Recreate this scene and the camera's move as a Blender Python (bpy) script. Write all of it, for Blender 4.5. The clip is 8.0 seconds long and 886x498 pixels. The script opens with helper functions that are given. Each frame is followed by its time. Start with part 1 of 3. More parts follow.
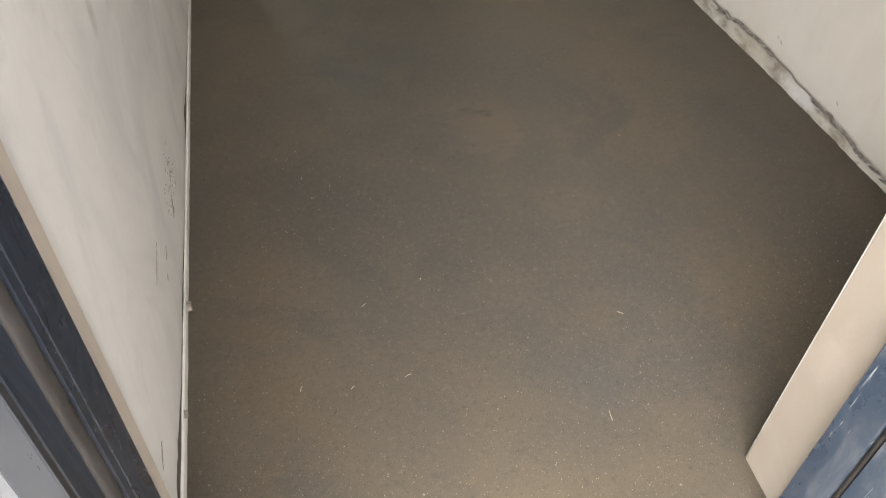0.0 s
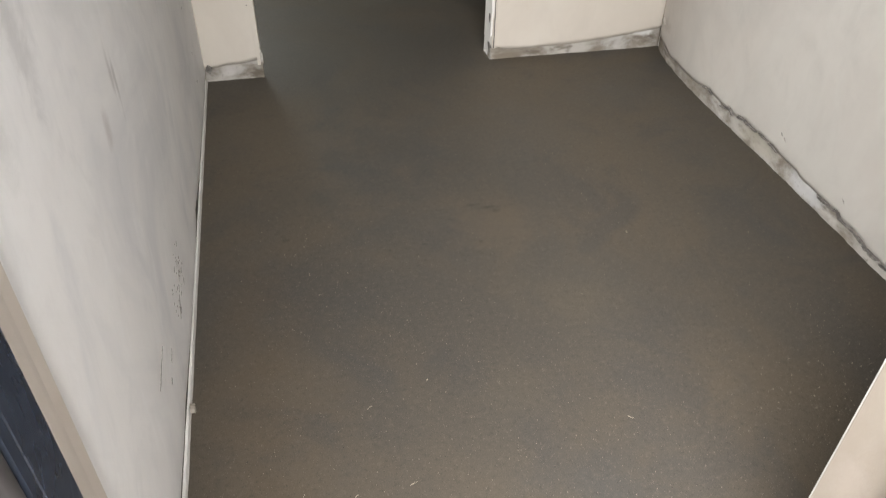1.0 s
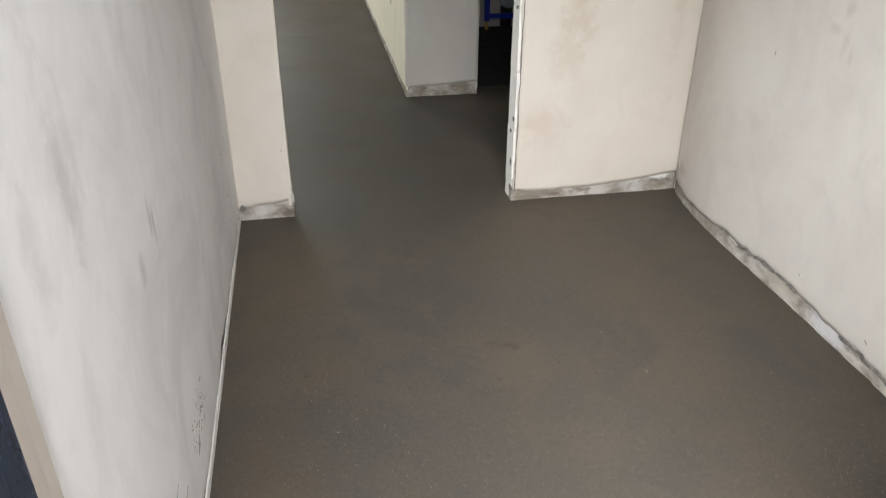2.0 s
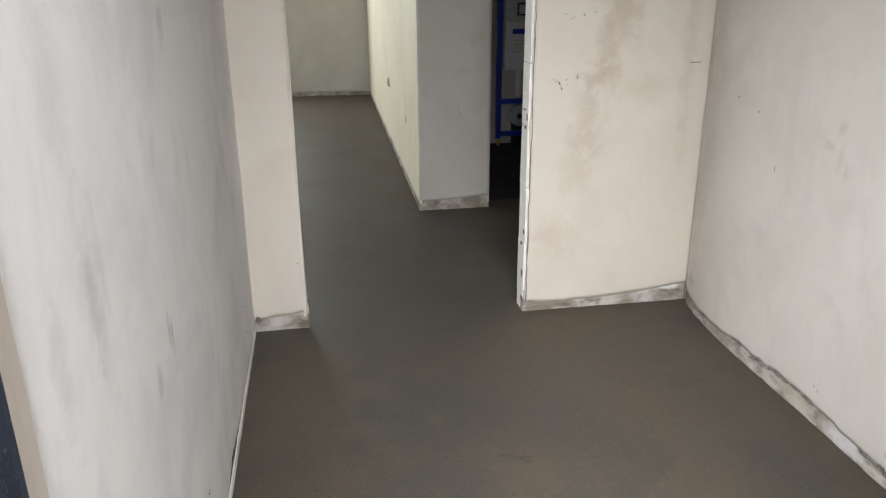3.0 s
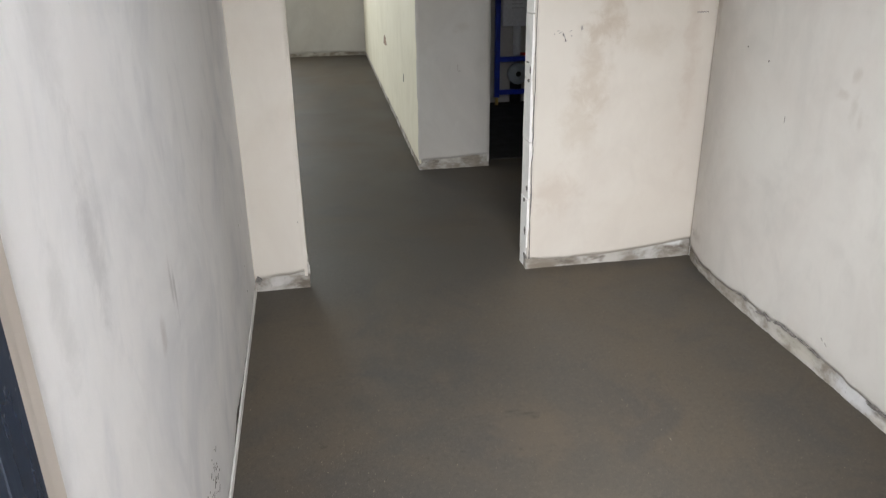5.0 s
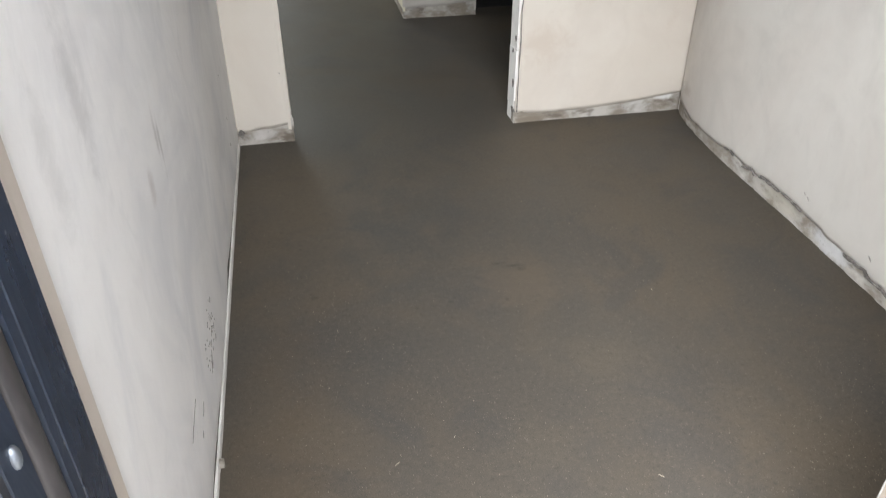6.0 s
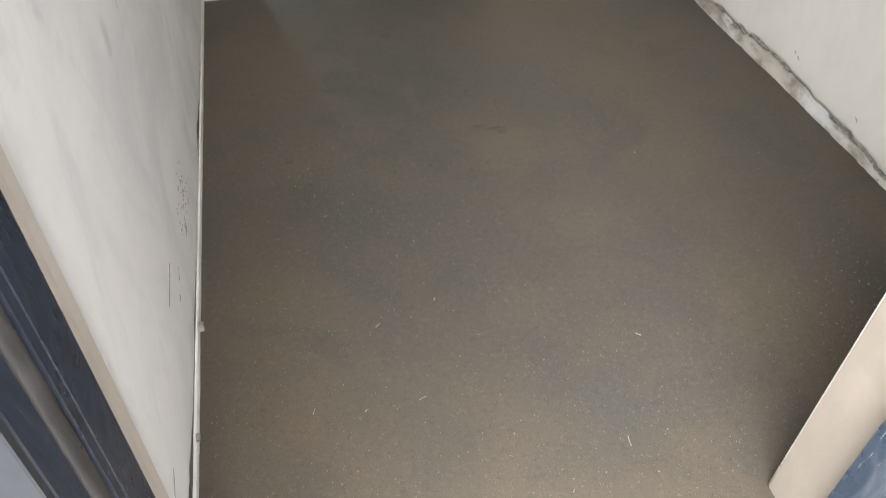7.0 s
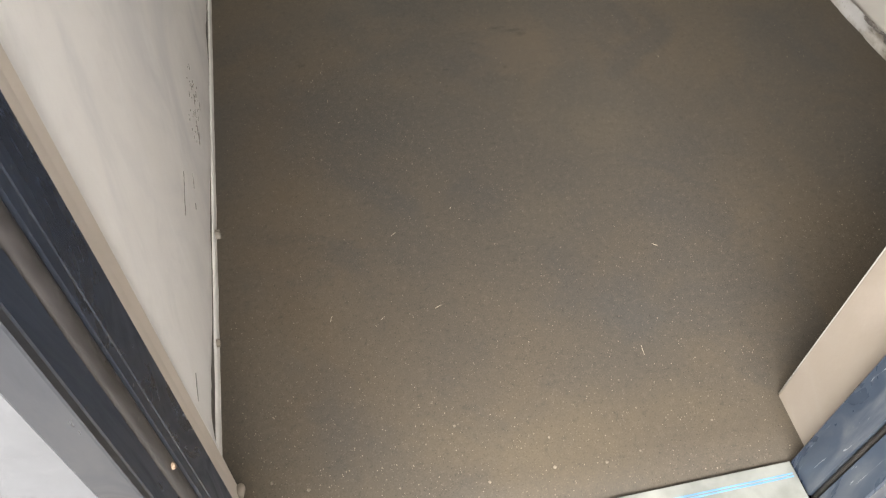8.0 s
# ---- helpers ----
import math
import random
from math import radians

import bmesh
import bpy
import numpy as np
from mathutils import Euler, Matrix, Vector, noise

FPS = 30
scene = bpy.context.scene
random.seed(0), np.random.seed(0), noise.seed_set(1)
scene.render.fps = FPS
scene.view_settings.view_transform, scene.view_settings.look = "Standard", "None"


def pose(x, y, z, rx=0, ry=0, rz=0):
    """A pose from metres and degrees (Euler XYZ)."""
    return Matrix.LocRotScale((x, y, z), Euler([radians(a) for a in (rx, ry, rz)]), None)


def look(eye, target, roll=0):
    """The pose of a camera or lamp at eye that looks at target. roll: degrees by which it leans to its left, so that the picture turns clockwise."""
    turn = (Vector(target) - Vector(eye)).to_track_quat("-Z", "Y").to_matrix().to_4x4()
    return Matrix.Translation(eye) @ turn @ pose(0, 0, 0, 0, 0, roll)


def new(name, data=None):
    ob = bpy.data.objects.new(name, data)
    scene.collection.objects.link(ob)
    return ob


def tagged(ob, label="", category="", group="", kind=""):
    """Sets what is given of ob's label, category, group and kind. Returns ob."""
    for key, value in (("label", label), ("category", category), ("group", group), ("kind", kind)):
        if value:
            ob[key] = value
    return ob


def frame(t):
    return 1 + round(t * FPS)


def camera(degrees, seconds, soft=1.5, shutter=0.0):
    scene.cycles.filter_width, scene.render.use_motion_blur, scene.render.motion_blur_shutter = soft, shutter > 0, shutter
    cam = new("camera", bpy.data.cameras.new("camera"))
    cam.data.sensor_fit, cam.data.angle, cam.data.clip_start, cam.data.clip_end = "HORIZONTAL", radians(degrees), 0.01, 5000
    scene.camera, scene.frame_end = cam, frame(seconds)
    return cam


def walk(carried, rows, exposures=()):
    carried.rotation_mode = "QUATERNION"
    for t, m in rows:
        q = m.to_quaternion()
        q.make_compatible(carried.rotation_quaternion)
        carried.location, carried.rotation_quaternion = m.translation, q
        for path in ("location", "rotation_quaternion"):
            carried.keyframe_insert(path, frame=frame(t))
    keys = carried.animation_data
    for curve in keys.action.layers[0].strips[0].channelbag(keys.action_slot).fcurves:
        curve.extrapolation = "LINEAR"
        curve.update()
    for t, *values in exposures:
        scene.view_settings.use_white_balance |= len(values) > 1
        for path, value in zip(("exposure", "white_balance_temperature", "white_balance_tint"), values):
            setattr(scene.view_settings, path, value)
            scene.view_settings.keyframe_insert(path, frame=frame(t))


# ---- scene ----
cam = camera(61.6, 8.0, soft=1.2, shutter=0.25)
PATH = [
    (0, (0.2715, -2.825, 1.249), (0.634, -1.433, -0.139), 1.7),
    (0.5, (0.2806, -2.809, 1.27), (0.645, -1.371, -0.071), 1.4),
    (1, (0.2836, -2.786, 1.29), (0.65, -1.258, 0.053), 1.2),
    (1.5, (0.2905, -2.798, 1.309), (0.641, -1.161, 0.214), 0.8),
    (2, (0.2955, -2.816, 1.325), (0.629, -1.083, 0.385), 0.3),
    (3.5, (0.2977, -2.866, 1.351), (0.613, -0.983, 0.758), -0.5),
    (4, (0.2915, -2.854, 1.334), (0.612, -0.965, 0.762), -0.6),
    (5.5, (0.2707, -2.817, 1.3), (0.588, -1.075, 0.37), -0.6),
    (6, (0.2627, -2.815, 1.294), (0.593, -1.176, 0.194), -0.0),
    (6.5, (0.2618, -2.798, 1.277), (0.611, -1.272, 0.031), 0.6),
    (7, (0.2664, -2.793, 1.251), (0.609, -1.377, -0.119), 1.1),
    (7.5, (0.2746, -2.786, 1.255), (0.57, -1.466, -0.219), 0.4),
    (8, (0.2634, -2.775, 1.248), (0.534, -1.535, -0.298), 0.5),
]

EXPOSURES = [
    (0.0, -0.08, 6600, 10), (0.7, -0.1, 6440, 10), (1.5, 0.02, 6190, 10), (2.2, 0.06, 6170, 10), (3.3, -0.06, 6150, 10), (4.0, -0.08, 6130, 10),
    (5.5, 0.05, 6000, 10), (6.5, 0.1, 6060, 9), (7.0, 0.08, 6180, 9), (7.5, 0.0, 6350, 10), (8.0, -0.1, 6600, 10),
]
walk(cam, [(t, look(eye, target, roll)) for t, eye, target, roll in PATH], EXPOSURES)

# ---- light: an overcast day from an added, unseen gallery and the balcony window of the far room ----
world = bpy.data.worlds.new("sky")
scene.world = world
world.use_nodes = True
wn = world.node_tree
sky = wn.nodes.new("ShaderNodeTexSky")
sky.sky_type, sky.sun_disc = "NISHITA", False
sky.sun_elevation, sky.sun_rotation = radians(40), radians(150)
wn.links.new(sky.outputs[0], wn.nodes["Background"].inputs[0])
wn.nodes["Background"].inputs[1].default_value = 0.12


def window_light(name, m, w, h, watts, colour):
    lamp = bpy.data.lights.new(name, "AREA")
    lamp.shape, lamp.size, lamp.size_y, lamp.energy, lamp.color = "RECTANGLE", w, h, watts, colour
    ob = new(name, lamp)
    ob.matrix_world = m
    return ob


# added daylight behind the camera, as if from the open side of a gallery
window_light("added_entry_daylight", pose(-1.02, -4.26, 2.98, 90, 0, 0), 3.84, 1.76, 1060, (1.0, 0.965, 0.92))
# windows of the far room: one in the end wall y = 7, a wider one in its west wall x = -3.6
ROOM_WIN = (-1.6, -0.4, 0.95, 2.35)
SIDE_WIN = (1.5, 4.3, 0.85, 2.3)
window_light("room_daylight", pose(-1.0, 7.04, 1.65, 90, 0, 180), 1.16, 1.36, 85, (1.0, 0.985, 0.90))
window_light("room_side_daylight", pose(-3.64, 2.9, 1.575, 0, 90, 0) @ pose(0, 0, 0, 180, 0, 90), 2.76, 1.4, 66, (1.0, 0.965, 0.865))


# ---- materials ----
def mat(name, rough=0.8, metal=0.0, spec=0.5):
    m = bpy.data.materials.new(name)
    m.use_nodes = True
    b = m.node_tree.nodes["Principled BSDF"]
    b.inputs["Roughness"].default_value = rough
    b.inputs["Metallic"].default_value = metal
    b.inputs["Specular IOR Level"].default_value = spec
    return m


class G:
    """Small helper to wire shader nodes."""

    def __init__(self, m):
        self.t = m.node_tree
        self.b = self.t.nodes["Principled BSDF"]
        self.co = self.t.nodes.new("ShaderNodeNewGeometry").outputs["Position"]

    def n(self, kind, **kw):
        return self.t.nodes.new("ShaderNode" + kind)

    def put(self, socket, v):
        if hasattr(v, "links"):
            self.t.links.new(v, socket)
        else:
            socket.default_value = v

    def scaled(self, x, y, z):
        k = self.n("Mapping")
        self.put(k.inputs["Vector"], self.co)
        k.inputs["Scale"].default_value = (x, y, z)
        return k.outputs[0]

    def noise(self, scale, detail=4, rough=0.55, vec=None, distort=0.0):
        k = self.n("TexNoise")
        self.put(k.inputs["Vector"], self.co if vec is None else vec)
        k.inputs["Scale"].default_value, k.inputs["Detail"].default_value = scale, detail
        k.inputs["Roughness"].default_value, k.inputs["Distortion"].default_value = rough, distort
        return k.outputs["Fac"]

    def voro(self, scale, feature="F1", out="Distance"):
        k = self.n("TexVoronoi")
        k.feature = feature
        self.put(k.inputs["Vector"], self.co)
        k.inputs["Scale"].default_value = scale
        return k.outputs[out]

    def ramp(self, v, a, b, lo=0.0, hi=1.0):
        k = self.n("MapRange")
        k.interpolation_type = "SMOOTHSTEP"
        self.put(k.inputs["Value"], v)
        for i, q in enumerate((a, b, lo, hi)):
            k.inputs[i + 1].default_value = q
        return k.outputs[0]

    def math(self, op, a, b=0.0):
        k = self.n("Math")
        k.operation = op
        self.put(k.inputs[0], a)
        self.put(k.inputs[1], b)
        return k.outputs[0]

    def mix(self, f, a, b, blend="MIX"):
        k = self.n("Mix")
        k.data_type, k.blend_type = "RGBA", blend
        self.put(k.inputs[0], f)
        for i, v in ((6, a), (7, b)):
            self.put(k.inputs[i], v if hasattr(v, "links") else (*v, 1))
        return k.outputs[2]

    def blob(self, centre, radii):
        """1 at the centre of an ellipsoid, 0 at its rim."""
        k = self.n("VectorMath")
        k.operation = "SUBTRACT"
        self.put(k.inputs[0], self.co)
        k.inputs[1].default_value = centre
        d = self.n("VectorMath")
        d.operation = "DIVIDE"
        self.put(d.inputs[0], k.outputs[0])
        d.inputs[1].default_value = radii
        e = self.n("VectorMath")
        e.operation = "LENGTH"
        self.put(e.inputs[0], d.outputs[0])
        return self.math("SUBTRACT", 1.0, e.outputs["Value"])

    def bump(self, h, dist, strength=1.0, under=None):
        k = self.n("Bump")
        self.put(k.inputs["Height"], h)
        k.inputs["Distance"].default_value, k.inputs["Strength"].default_value = dist, strength
        if under:
            self.put(k.inputs["Normal"], under)
        return k.outputs[0]

    def done(self, colour, normal=None, rough=None):
        self.put(self.b.inputs["Base Color"], colour if hasattr(colour, "links") else (*colour, 1))
        if normal:
            self.put(self.b.inputs["Normal"], normal)
        if rough is not None:
            self.put(self.b.inputs["Roughness"], rough)


def plaster(name, base, warm, grey, streak=0.5, stains_and_shade=()):
    """Trowelled gypsum plaster: vertical trowel streaks, cloudy patches, a fine grain, stain patches and painted shade.
    """
    m = mat(name, 0.75, 0, 0.35)
    g = G(m)
    cloud = g.ramp(g.noise(1.9, 5, 0.6, distort=0.6), 0.36, 0.66)
    col = g.mix(cloud, base, warm)
    strk = g.noise(1.0, 6, 0.58, g.scaled(2.4, 2.4, 2.0), 1.1)
    col = g.mix(g.math("MULTIPLY", g.ramp(strk, 0.42, 0.76), streak), col, grey)
    smear = g.noise(1.0, 6, 0.62, g.scaled(5.5, 5.5, 3.8), 1.5)
    col = g.mix(g.math("MULTIPLY", g.ramp(smear, 0.48, 0.85), streak * 0.55), col, tuple(c * 0.88 for c in grey))
    veil = g.noise(1.0, 5, 0.6, g.scaled(8.5, 8.5, 4.5), 1.6)
    col = g.mix(g.math("MULTIPLY", g.ramp(veil, 0.5, 0.75), streak * 0.4), col, tuple(min(0.9, c * 1.06) for c in base))
    fine = g.noise(1.0, 5, 0.65, g.scaled(22, 22, 11), 0.8)
    col = g.mix(g.math("MULTIPLY", g.ramp(fine, 0.45, 0.8), streak * 0.2), col, grey)
    blot = g.noise(11, 6, 0.72, distort=0.4)
    for centre, radii, tone, amount in stains_and_shade:
        edge = g.math("ADD", g.blob(centre, tuple(r * 1.35 for r in radii)), g.math("MULTIPLY", g.math("SUBTRACT", blot, 0.5), 2.4))
        col = g.mix(g.math("MULTIPLY", g.ramp(edge, -0.05, 0.95), amount), col, tone)
    pit = g.ramp(g.voro(38), 0.05, 0.11)
    spots = g.math("MULTIPLY", g.math("SUBTRACT", 1.0, pit), g.ramp(g.noise(6, 2), 0.6, 0.75))
    col = g.mix(g.math("MULTIPLY", spots, 0.25), col, (0.25, 0.22, 0.19))
    n1 = g.bump(fine, 0.002, 0.22)
    n2 = g.bump(g.noise(120, 4, 0.65), 0.0008, 0.35, n1)
    g.done(col, n2, g.ramp(strk, 0.3, 0.7, 0.62, 0.85))
    return m


def screed():
    """Power-trowelled cement screed: brown and blue-grey clouds, sand grains, darker patches, partly painted shade."""
    m = mat("cement_screed", 0.6, 0, 0.22)
    g = G(m)
    big = g.noise(1.15, 5, 0.55, distort=0.5)
    col = g.mix(g.ramp(big, 0.36, 0.66), (0.0714, 0.0647, 0.0556), (0.0958, 0.0793, 0.0591))
    mid = g.noise(3.4, 5, 0.6, distort=0.8)
    col = g.mix(g.math("MULTIPLY", g.ramp(mid, 0.48, 0.68), 0.6), col, (0.0620, 0.0583, 0.0540))
    rust = g.noise(2.6, 4, 0.6, g.scaled(1.1, 0.8, 1), 0.6)
    col = g.mix(g.math("MULTIPLY", g.ramp(rust, 0.5, 0.75), 0.4), col, (0.1015, 0.0820, 0.0582))
    wob = g.math("MULTIPLY", g.math("SUBTRACT", g.noise(6, 6, 0.65), 0.5), 3.2)
    for centre, radii, tone, amount in (
            # first pair: brown shade along the west wall, cool light beside it, both painted
            ((0.13, -1.6, 0), (0.14, 0.8, 1), (0.0864, 0.0647, 0.0420), 0.4), ((0.38, -1.5, 0), (0.14, 0.55, 1), (0.0620, 0.0602, 0.0565), 0.5),
            ((0.55, -0.75, 0), (0.28, 0.45, 1), (0.0563, 0.0547, 0.0506), 0.7), ((0.80, -2.0, 0), (0.14, 0.12, 1), (0.0639, 0.0629, 0.0608), 0.7),
            ((0.72, -1.72, 0), (0.16, 0.12, 1), (0.1080, 0.0902, 0.0651), 0.35), ((0.95, -1.45, 0), (0.2, 0.2, 1), (0.1052, 0.0884, 0.0642), 0.4),
            ((0.5, -2.25, 0), (0.5, 0.12, 1), (0.1174, 0.0957, 0.0651), 0.5), ((1.1, -0.5, 0), (0.4, 0.35, 1), (0.0846, 0.0720, 0.0565), 0.6)):
        col = g.mix(g.math("MULTIPLY", g.ramp(g.math("ADD", g.blob(centre, radii), wob), -0.3, 1.3), amount), col, tone)
    speckle = g.noise(1, 3, 0.7, g.scaled(75, 75, 1), 0.3)
    col = g.mix(g.ramp(speckle, 0.52, 0.72, 0, 0.28), col, (0.1391, 0.1202, 0.0933))
    col = g.mix(g.ramp(speckle, 0.46, 0.28, 0, 0.4), col, (0.0412, 0.0376, 0.0329))
    grain = g.noise(330, 3, 0.75)
    col = g.mix(g.ramp(grain, 0.55, 0.72, 0, 0.5), col, (0.165, 0.142, 0.108))
    col = g.mix(g.ramp(grain, 0.45, 0.30, 0, 0.6), col, (0.0357, 0.0309, 0.0257))
    v = g.n("TexVoronoi")
    g.put(v.inputs["Vector"], g.co)
    v.inputs["Scale"].default_value = 210
    sep = g.n("SeparateColor")
    g.put(sep.inputs[0], v.outputs["Color"])
    dots = g.math("MULTIPLY", g.ramp(v.outputs["Distance"], 0.22, 0.12), g.ramp(sep.outputs[0], 0.93, 0.97))
    col = g.mix(g.math("MULTIPLY", dots, 0.45), col, (0.26, 0.22, 0.17))
    darks = g.math("MULTIPLY", g.ramp(v.outputs["Distance"], 0.24, 0.12), g.ramp(sep.outputs[1], 0.8, 0.87))
    col = g.mix(g.math("MULTIPLY", darks, 0.85), col, (0.0282, 0.0246, 0.0214))
    w = g.n("TexVoronoi")
    g.put(w.inputs["Vector"], g.co)
    w.inputs["Scale"].default_value = 95
    pick = g.n("SeparateColor")
    g.put(pick.inputs[0], w.outputs["Color"])
    near_door = g.ramp(g.noise(4.5, 3), 0.4, 0.62, 0.1, 1.0)
    chips = g.math("MULTIPLY", g.math("MULTIPLY", g.ramp(w.outputs["Distance"], 0.17, 0.09), g.ramp(pick.outputs[0], 0.958, 0.975)), near_door)
    col = g.mix(g.math("MULTIPLY", chips, 0.6), col, (0.30, 0.26, 0.20))
    specks = g.math("MULTIPLY", g.math("MULTIPLY", g.ramp(w.outputs["Distance"], 0.16, 0.09), g.ramp(pick.outputs[1], 0.93, 0.96)), near_door)
    col = g.mix(g.math("MULTIPLY", specks, 0.8), col, (0.0235, 0.0201, 0.0172))
    # a smeared patch in the middle of the hall
    patch = g.math("ADD", g.blob((0.84, -1.12, 0), (0.22, 0.2, 1)), g.math("MULTIPLY", g.math("SUBTRACT", g.noise(14, 4), 0.5), 1.3))
    col = g.mix(g.math("MULTIPLY", g.ramp(patch, 0.2, 0.8), 0.3), col, (0.1222, 0.0957, 0.0668))
    for centre, radii in (((0.237, -1.065, 0), (0.016, 0.014, 1)), ((0.845, -1.02, 0), (0.05, 0.012, 1)), ((0.80, -1.0, 0), (0.035, 0.009, 1)), ((0.862, -1.04, 0), (0.02, 0.016, 1)),
                          ((0.779, -1.181, 0), (0.010, 0.010, 1)), ((0.52, -1.17, 0), (0.009, 0.009, 1)), ((0.62, -1.16, 0), (0.012, 0.007, 1))):
        rough_edge = g.math("ADD", g.blob(centre, radii), g.math("MULTIPLY", g.math("SUBTRACT", g.noise(70, 3), 0.5), 1.4))
        col = g.mix(g.math("MULTIPLY", g.ramp(rough_edge, 0.05, 0.9), 0.45), col, (0.0338, 0.0309, 0.0275))
    n1 = g.bump(mid, 0.004, 0.3)
    n2 = g.bump(grain, 0.0010, 0.6, n1)
    g.done(col, n2, g.ramp(big, 0.3, 0.7, 0.5, 0.66))
    return m


def rough_mortar():
    """Raw mortar smeared along the foot of the walls: white plaster veils, grey cement and brown wet patches."""
    m = mat("raw_mortar", 0.9, 0, 0.25)
    g = G(m)
    a = g.noise(1.0, 5, 0.62, g.scaled(7, 7, 13), 0.25)
    col = g.mix(g.ramp(a, 0.36, 0.62), (0.52, 0.495, 0.455), (0.25, 0.22, 0.18))
    b = g.noise(1.0, 5, 0.6, g.scaled(5, 5, 9), 0.2)
    col = g.mix(g.ramp(b, 0.54, 0.7, 0, 0.7), col, (0.66, 0.65, 0.63))
    wet = g.noise(1.0, 4, 0.6, g.scaled(9, 9, 22), 0.2)
    col = g.mix(g.ramp(wet, 0.54, 0.68, 0, 0.8), col, (0.15, 0.125, 0.10))
    for centre, radii, tone, amount in (
            ((1.82, -1.16, 0.04), (0.2, 0.13, 0.06), (0.64, 0.645, 0.655), 0.7), ((1.82, -1.31, 0.05), (0.2, 0.055, 0.035), (0.24, 0.21, 0.175), 0.85),
            ((1.82, -0.87, 0.04), (0.2, 0.15, 0.05), (0.50, 0.47, 0.40), 0.7), ((1.82, -0.42, 0.04), (0.2, 0.2, 0.06), (0.28, 0.25, 0.21), 0.6),
            ((1.80, 0, 0.075), (0.09, 0.2, 0.03), (0.74, 0.73, 0.71), 0.9), ((1.2, 0, 0.012), (0.12, 0.2, 0.015), (0.22, 0.185, 0.145), 0.8),
            ((0.10, 0, 0.04), (0.07, 0.2, 0.03), (0.66, 0.64, 0.62), 0.5), ((0.015, 0, 0.06), (0.03, 0.2, 0.03), (0.12, 0.10, 0.085), 0.85)):
        edge = g.math("ADD", g.blob(centre, radii), g.math("MULTIPLY", g.math("SUBTRACT", g.noise(26, 4, 0.6), 0.5), 1.2))
        col = g.mix(g.math("MULTIPLY", g.ramp(edge, 0.1, 0.6), amount), col, tone)
    c = g.noise(55, 4, 0.7)
    col = g.mix(g.ramp(c, 0.6, 0.74, 0, 0.5), col, (0.13, 0.115, 0.095))
    g.done(col, g.bump(c, 0.003, 0.6))
    return m


def simple(name, colour, var=0.15, scale=30, rough=0.6, metal=0.0, bump=0.0006, spec=0.5):
    m = mat(name, rough, metal, spec)
    g = G(m)
    a = g.noise(scale, 4, 0.6)
    col = g.mix(g.ramp(a, 0.35, 0.68), tuple(c * (1 - var) for c in colour), tuple(min(1, c * (1 + var)) for c in colour))
    g.done(col, g.bump(g.noise(scale * 6, 3), bump, 0.5), g.ramp(a, 0.3, 0.7, max(0.05, rough - 0.1), min(1, rough + 0.12)))
    return m


def frame_coating(name, base, dusty, amount, scratched=1.4):
    """Powder-coated door frame with mortar dust, smears and long scratches."""
    m = mat(name, 0.36, 0, 0.5)
    g = G(m)
    dust = g.noise(1, 5, 0.65, g.scaled(16, 16, 5), 0.9)
    col = g.mix(g.math("MULTIPLY", g.ramp(dust, 0.45, 0.8), amount), base, dusty)
    scr = g.noise(1, 3, 0.5, g.scaled(40, 130, 9), 1.5)
    col = g.mix(g.math("MULTIPLY", g.ramp(scr, 0.68, 0.74), amount * scratched), col, (0.5, 0.52, 0.54))
    fleck = g.math("MULTIPLY", g.ramp(g.voro(70), 0.16, 0.08), g.ramp(g.noise(9, 2), 0.58, 0.68))
    col = g.mix(g.math("MULTIPLY", fleck, 0.7), col, (0.6, 0.58, 0.54))
    g.done(col, g.bump(dust, 0.001, 0.3), g.ramp(dust, 0.4, 0.75, 0.27, 0.6))
    return m


# hall plaster: west lightened, east and north darkened to balance the light on each
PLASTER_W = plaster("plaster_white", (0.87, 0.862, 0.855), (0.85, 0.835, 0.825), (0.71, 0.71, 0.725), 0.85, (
    ((0, -1.89, 1.00), (0.5, 0.045, 0.11), (0.55, 0.54, 0.54), 0.4), ((0, -1.905, 0.95), (0.5, 0.03, 0.10), (0.56, 0.55, 0.55), 0.4),
    ((0, -2.05, 0.93), (0.5, 0.035, 0.09), (0.57, 0.565, 0.56), 0.4), ((0, -1.93, 1.25), (0.5, 0.05, 0.12), (0.6, 0.595, 0.595), 0.35),
    ((0, -1.515, 0.735), (0.5, 0.010, 0.045), (0.40, 0.38, 0.37), 0.45), ((0, -1.492, 0.705), (0.5, 0.009, 0.045), (0.40, 0.38, 0.37), 0.5),
    ((0, -1.63, 0.69), (0.5, 0.022, 0.03), (0.52, 0.48, 0.46), 0.5), ((0, -1.23, 1.28), (0.5, 0.03, 0.05), (0.5, 0.49, 0.48), 0.4)))
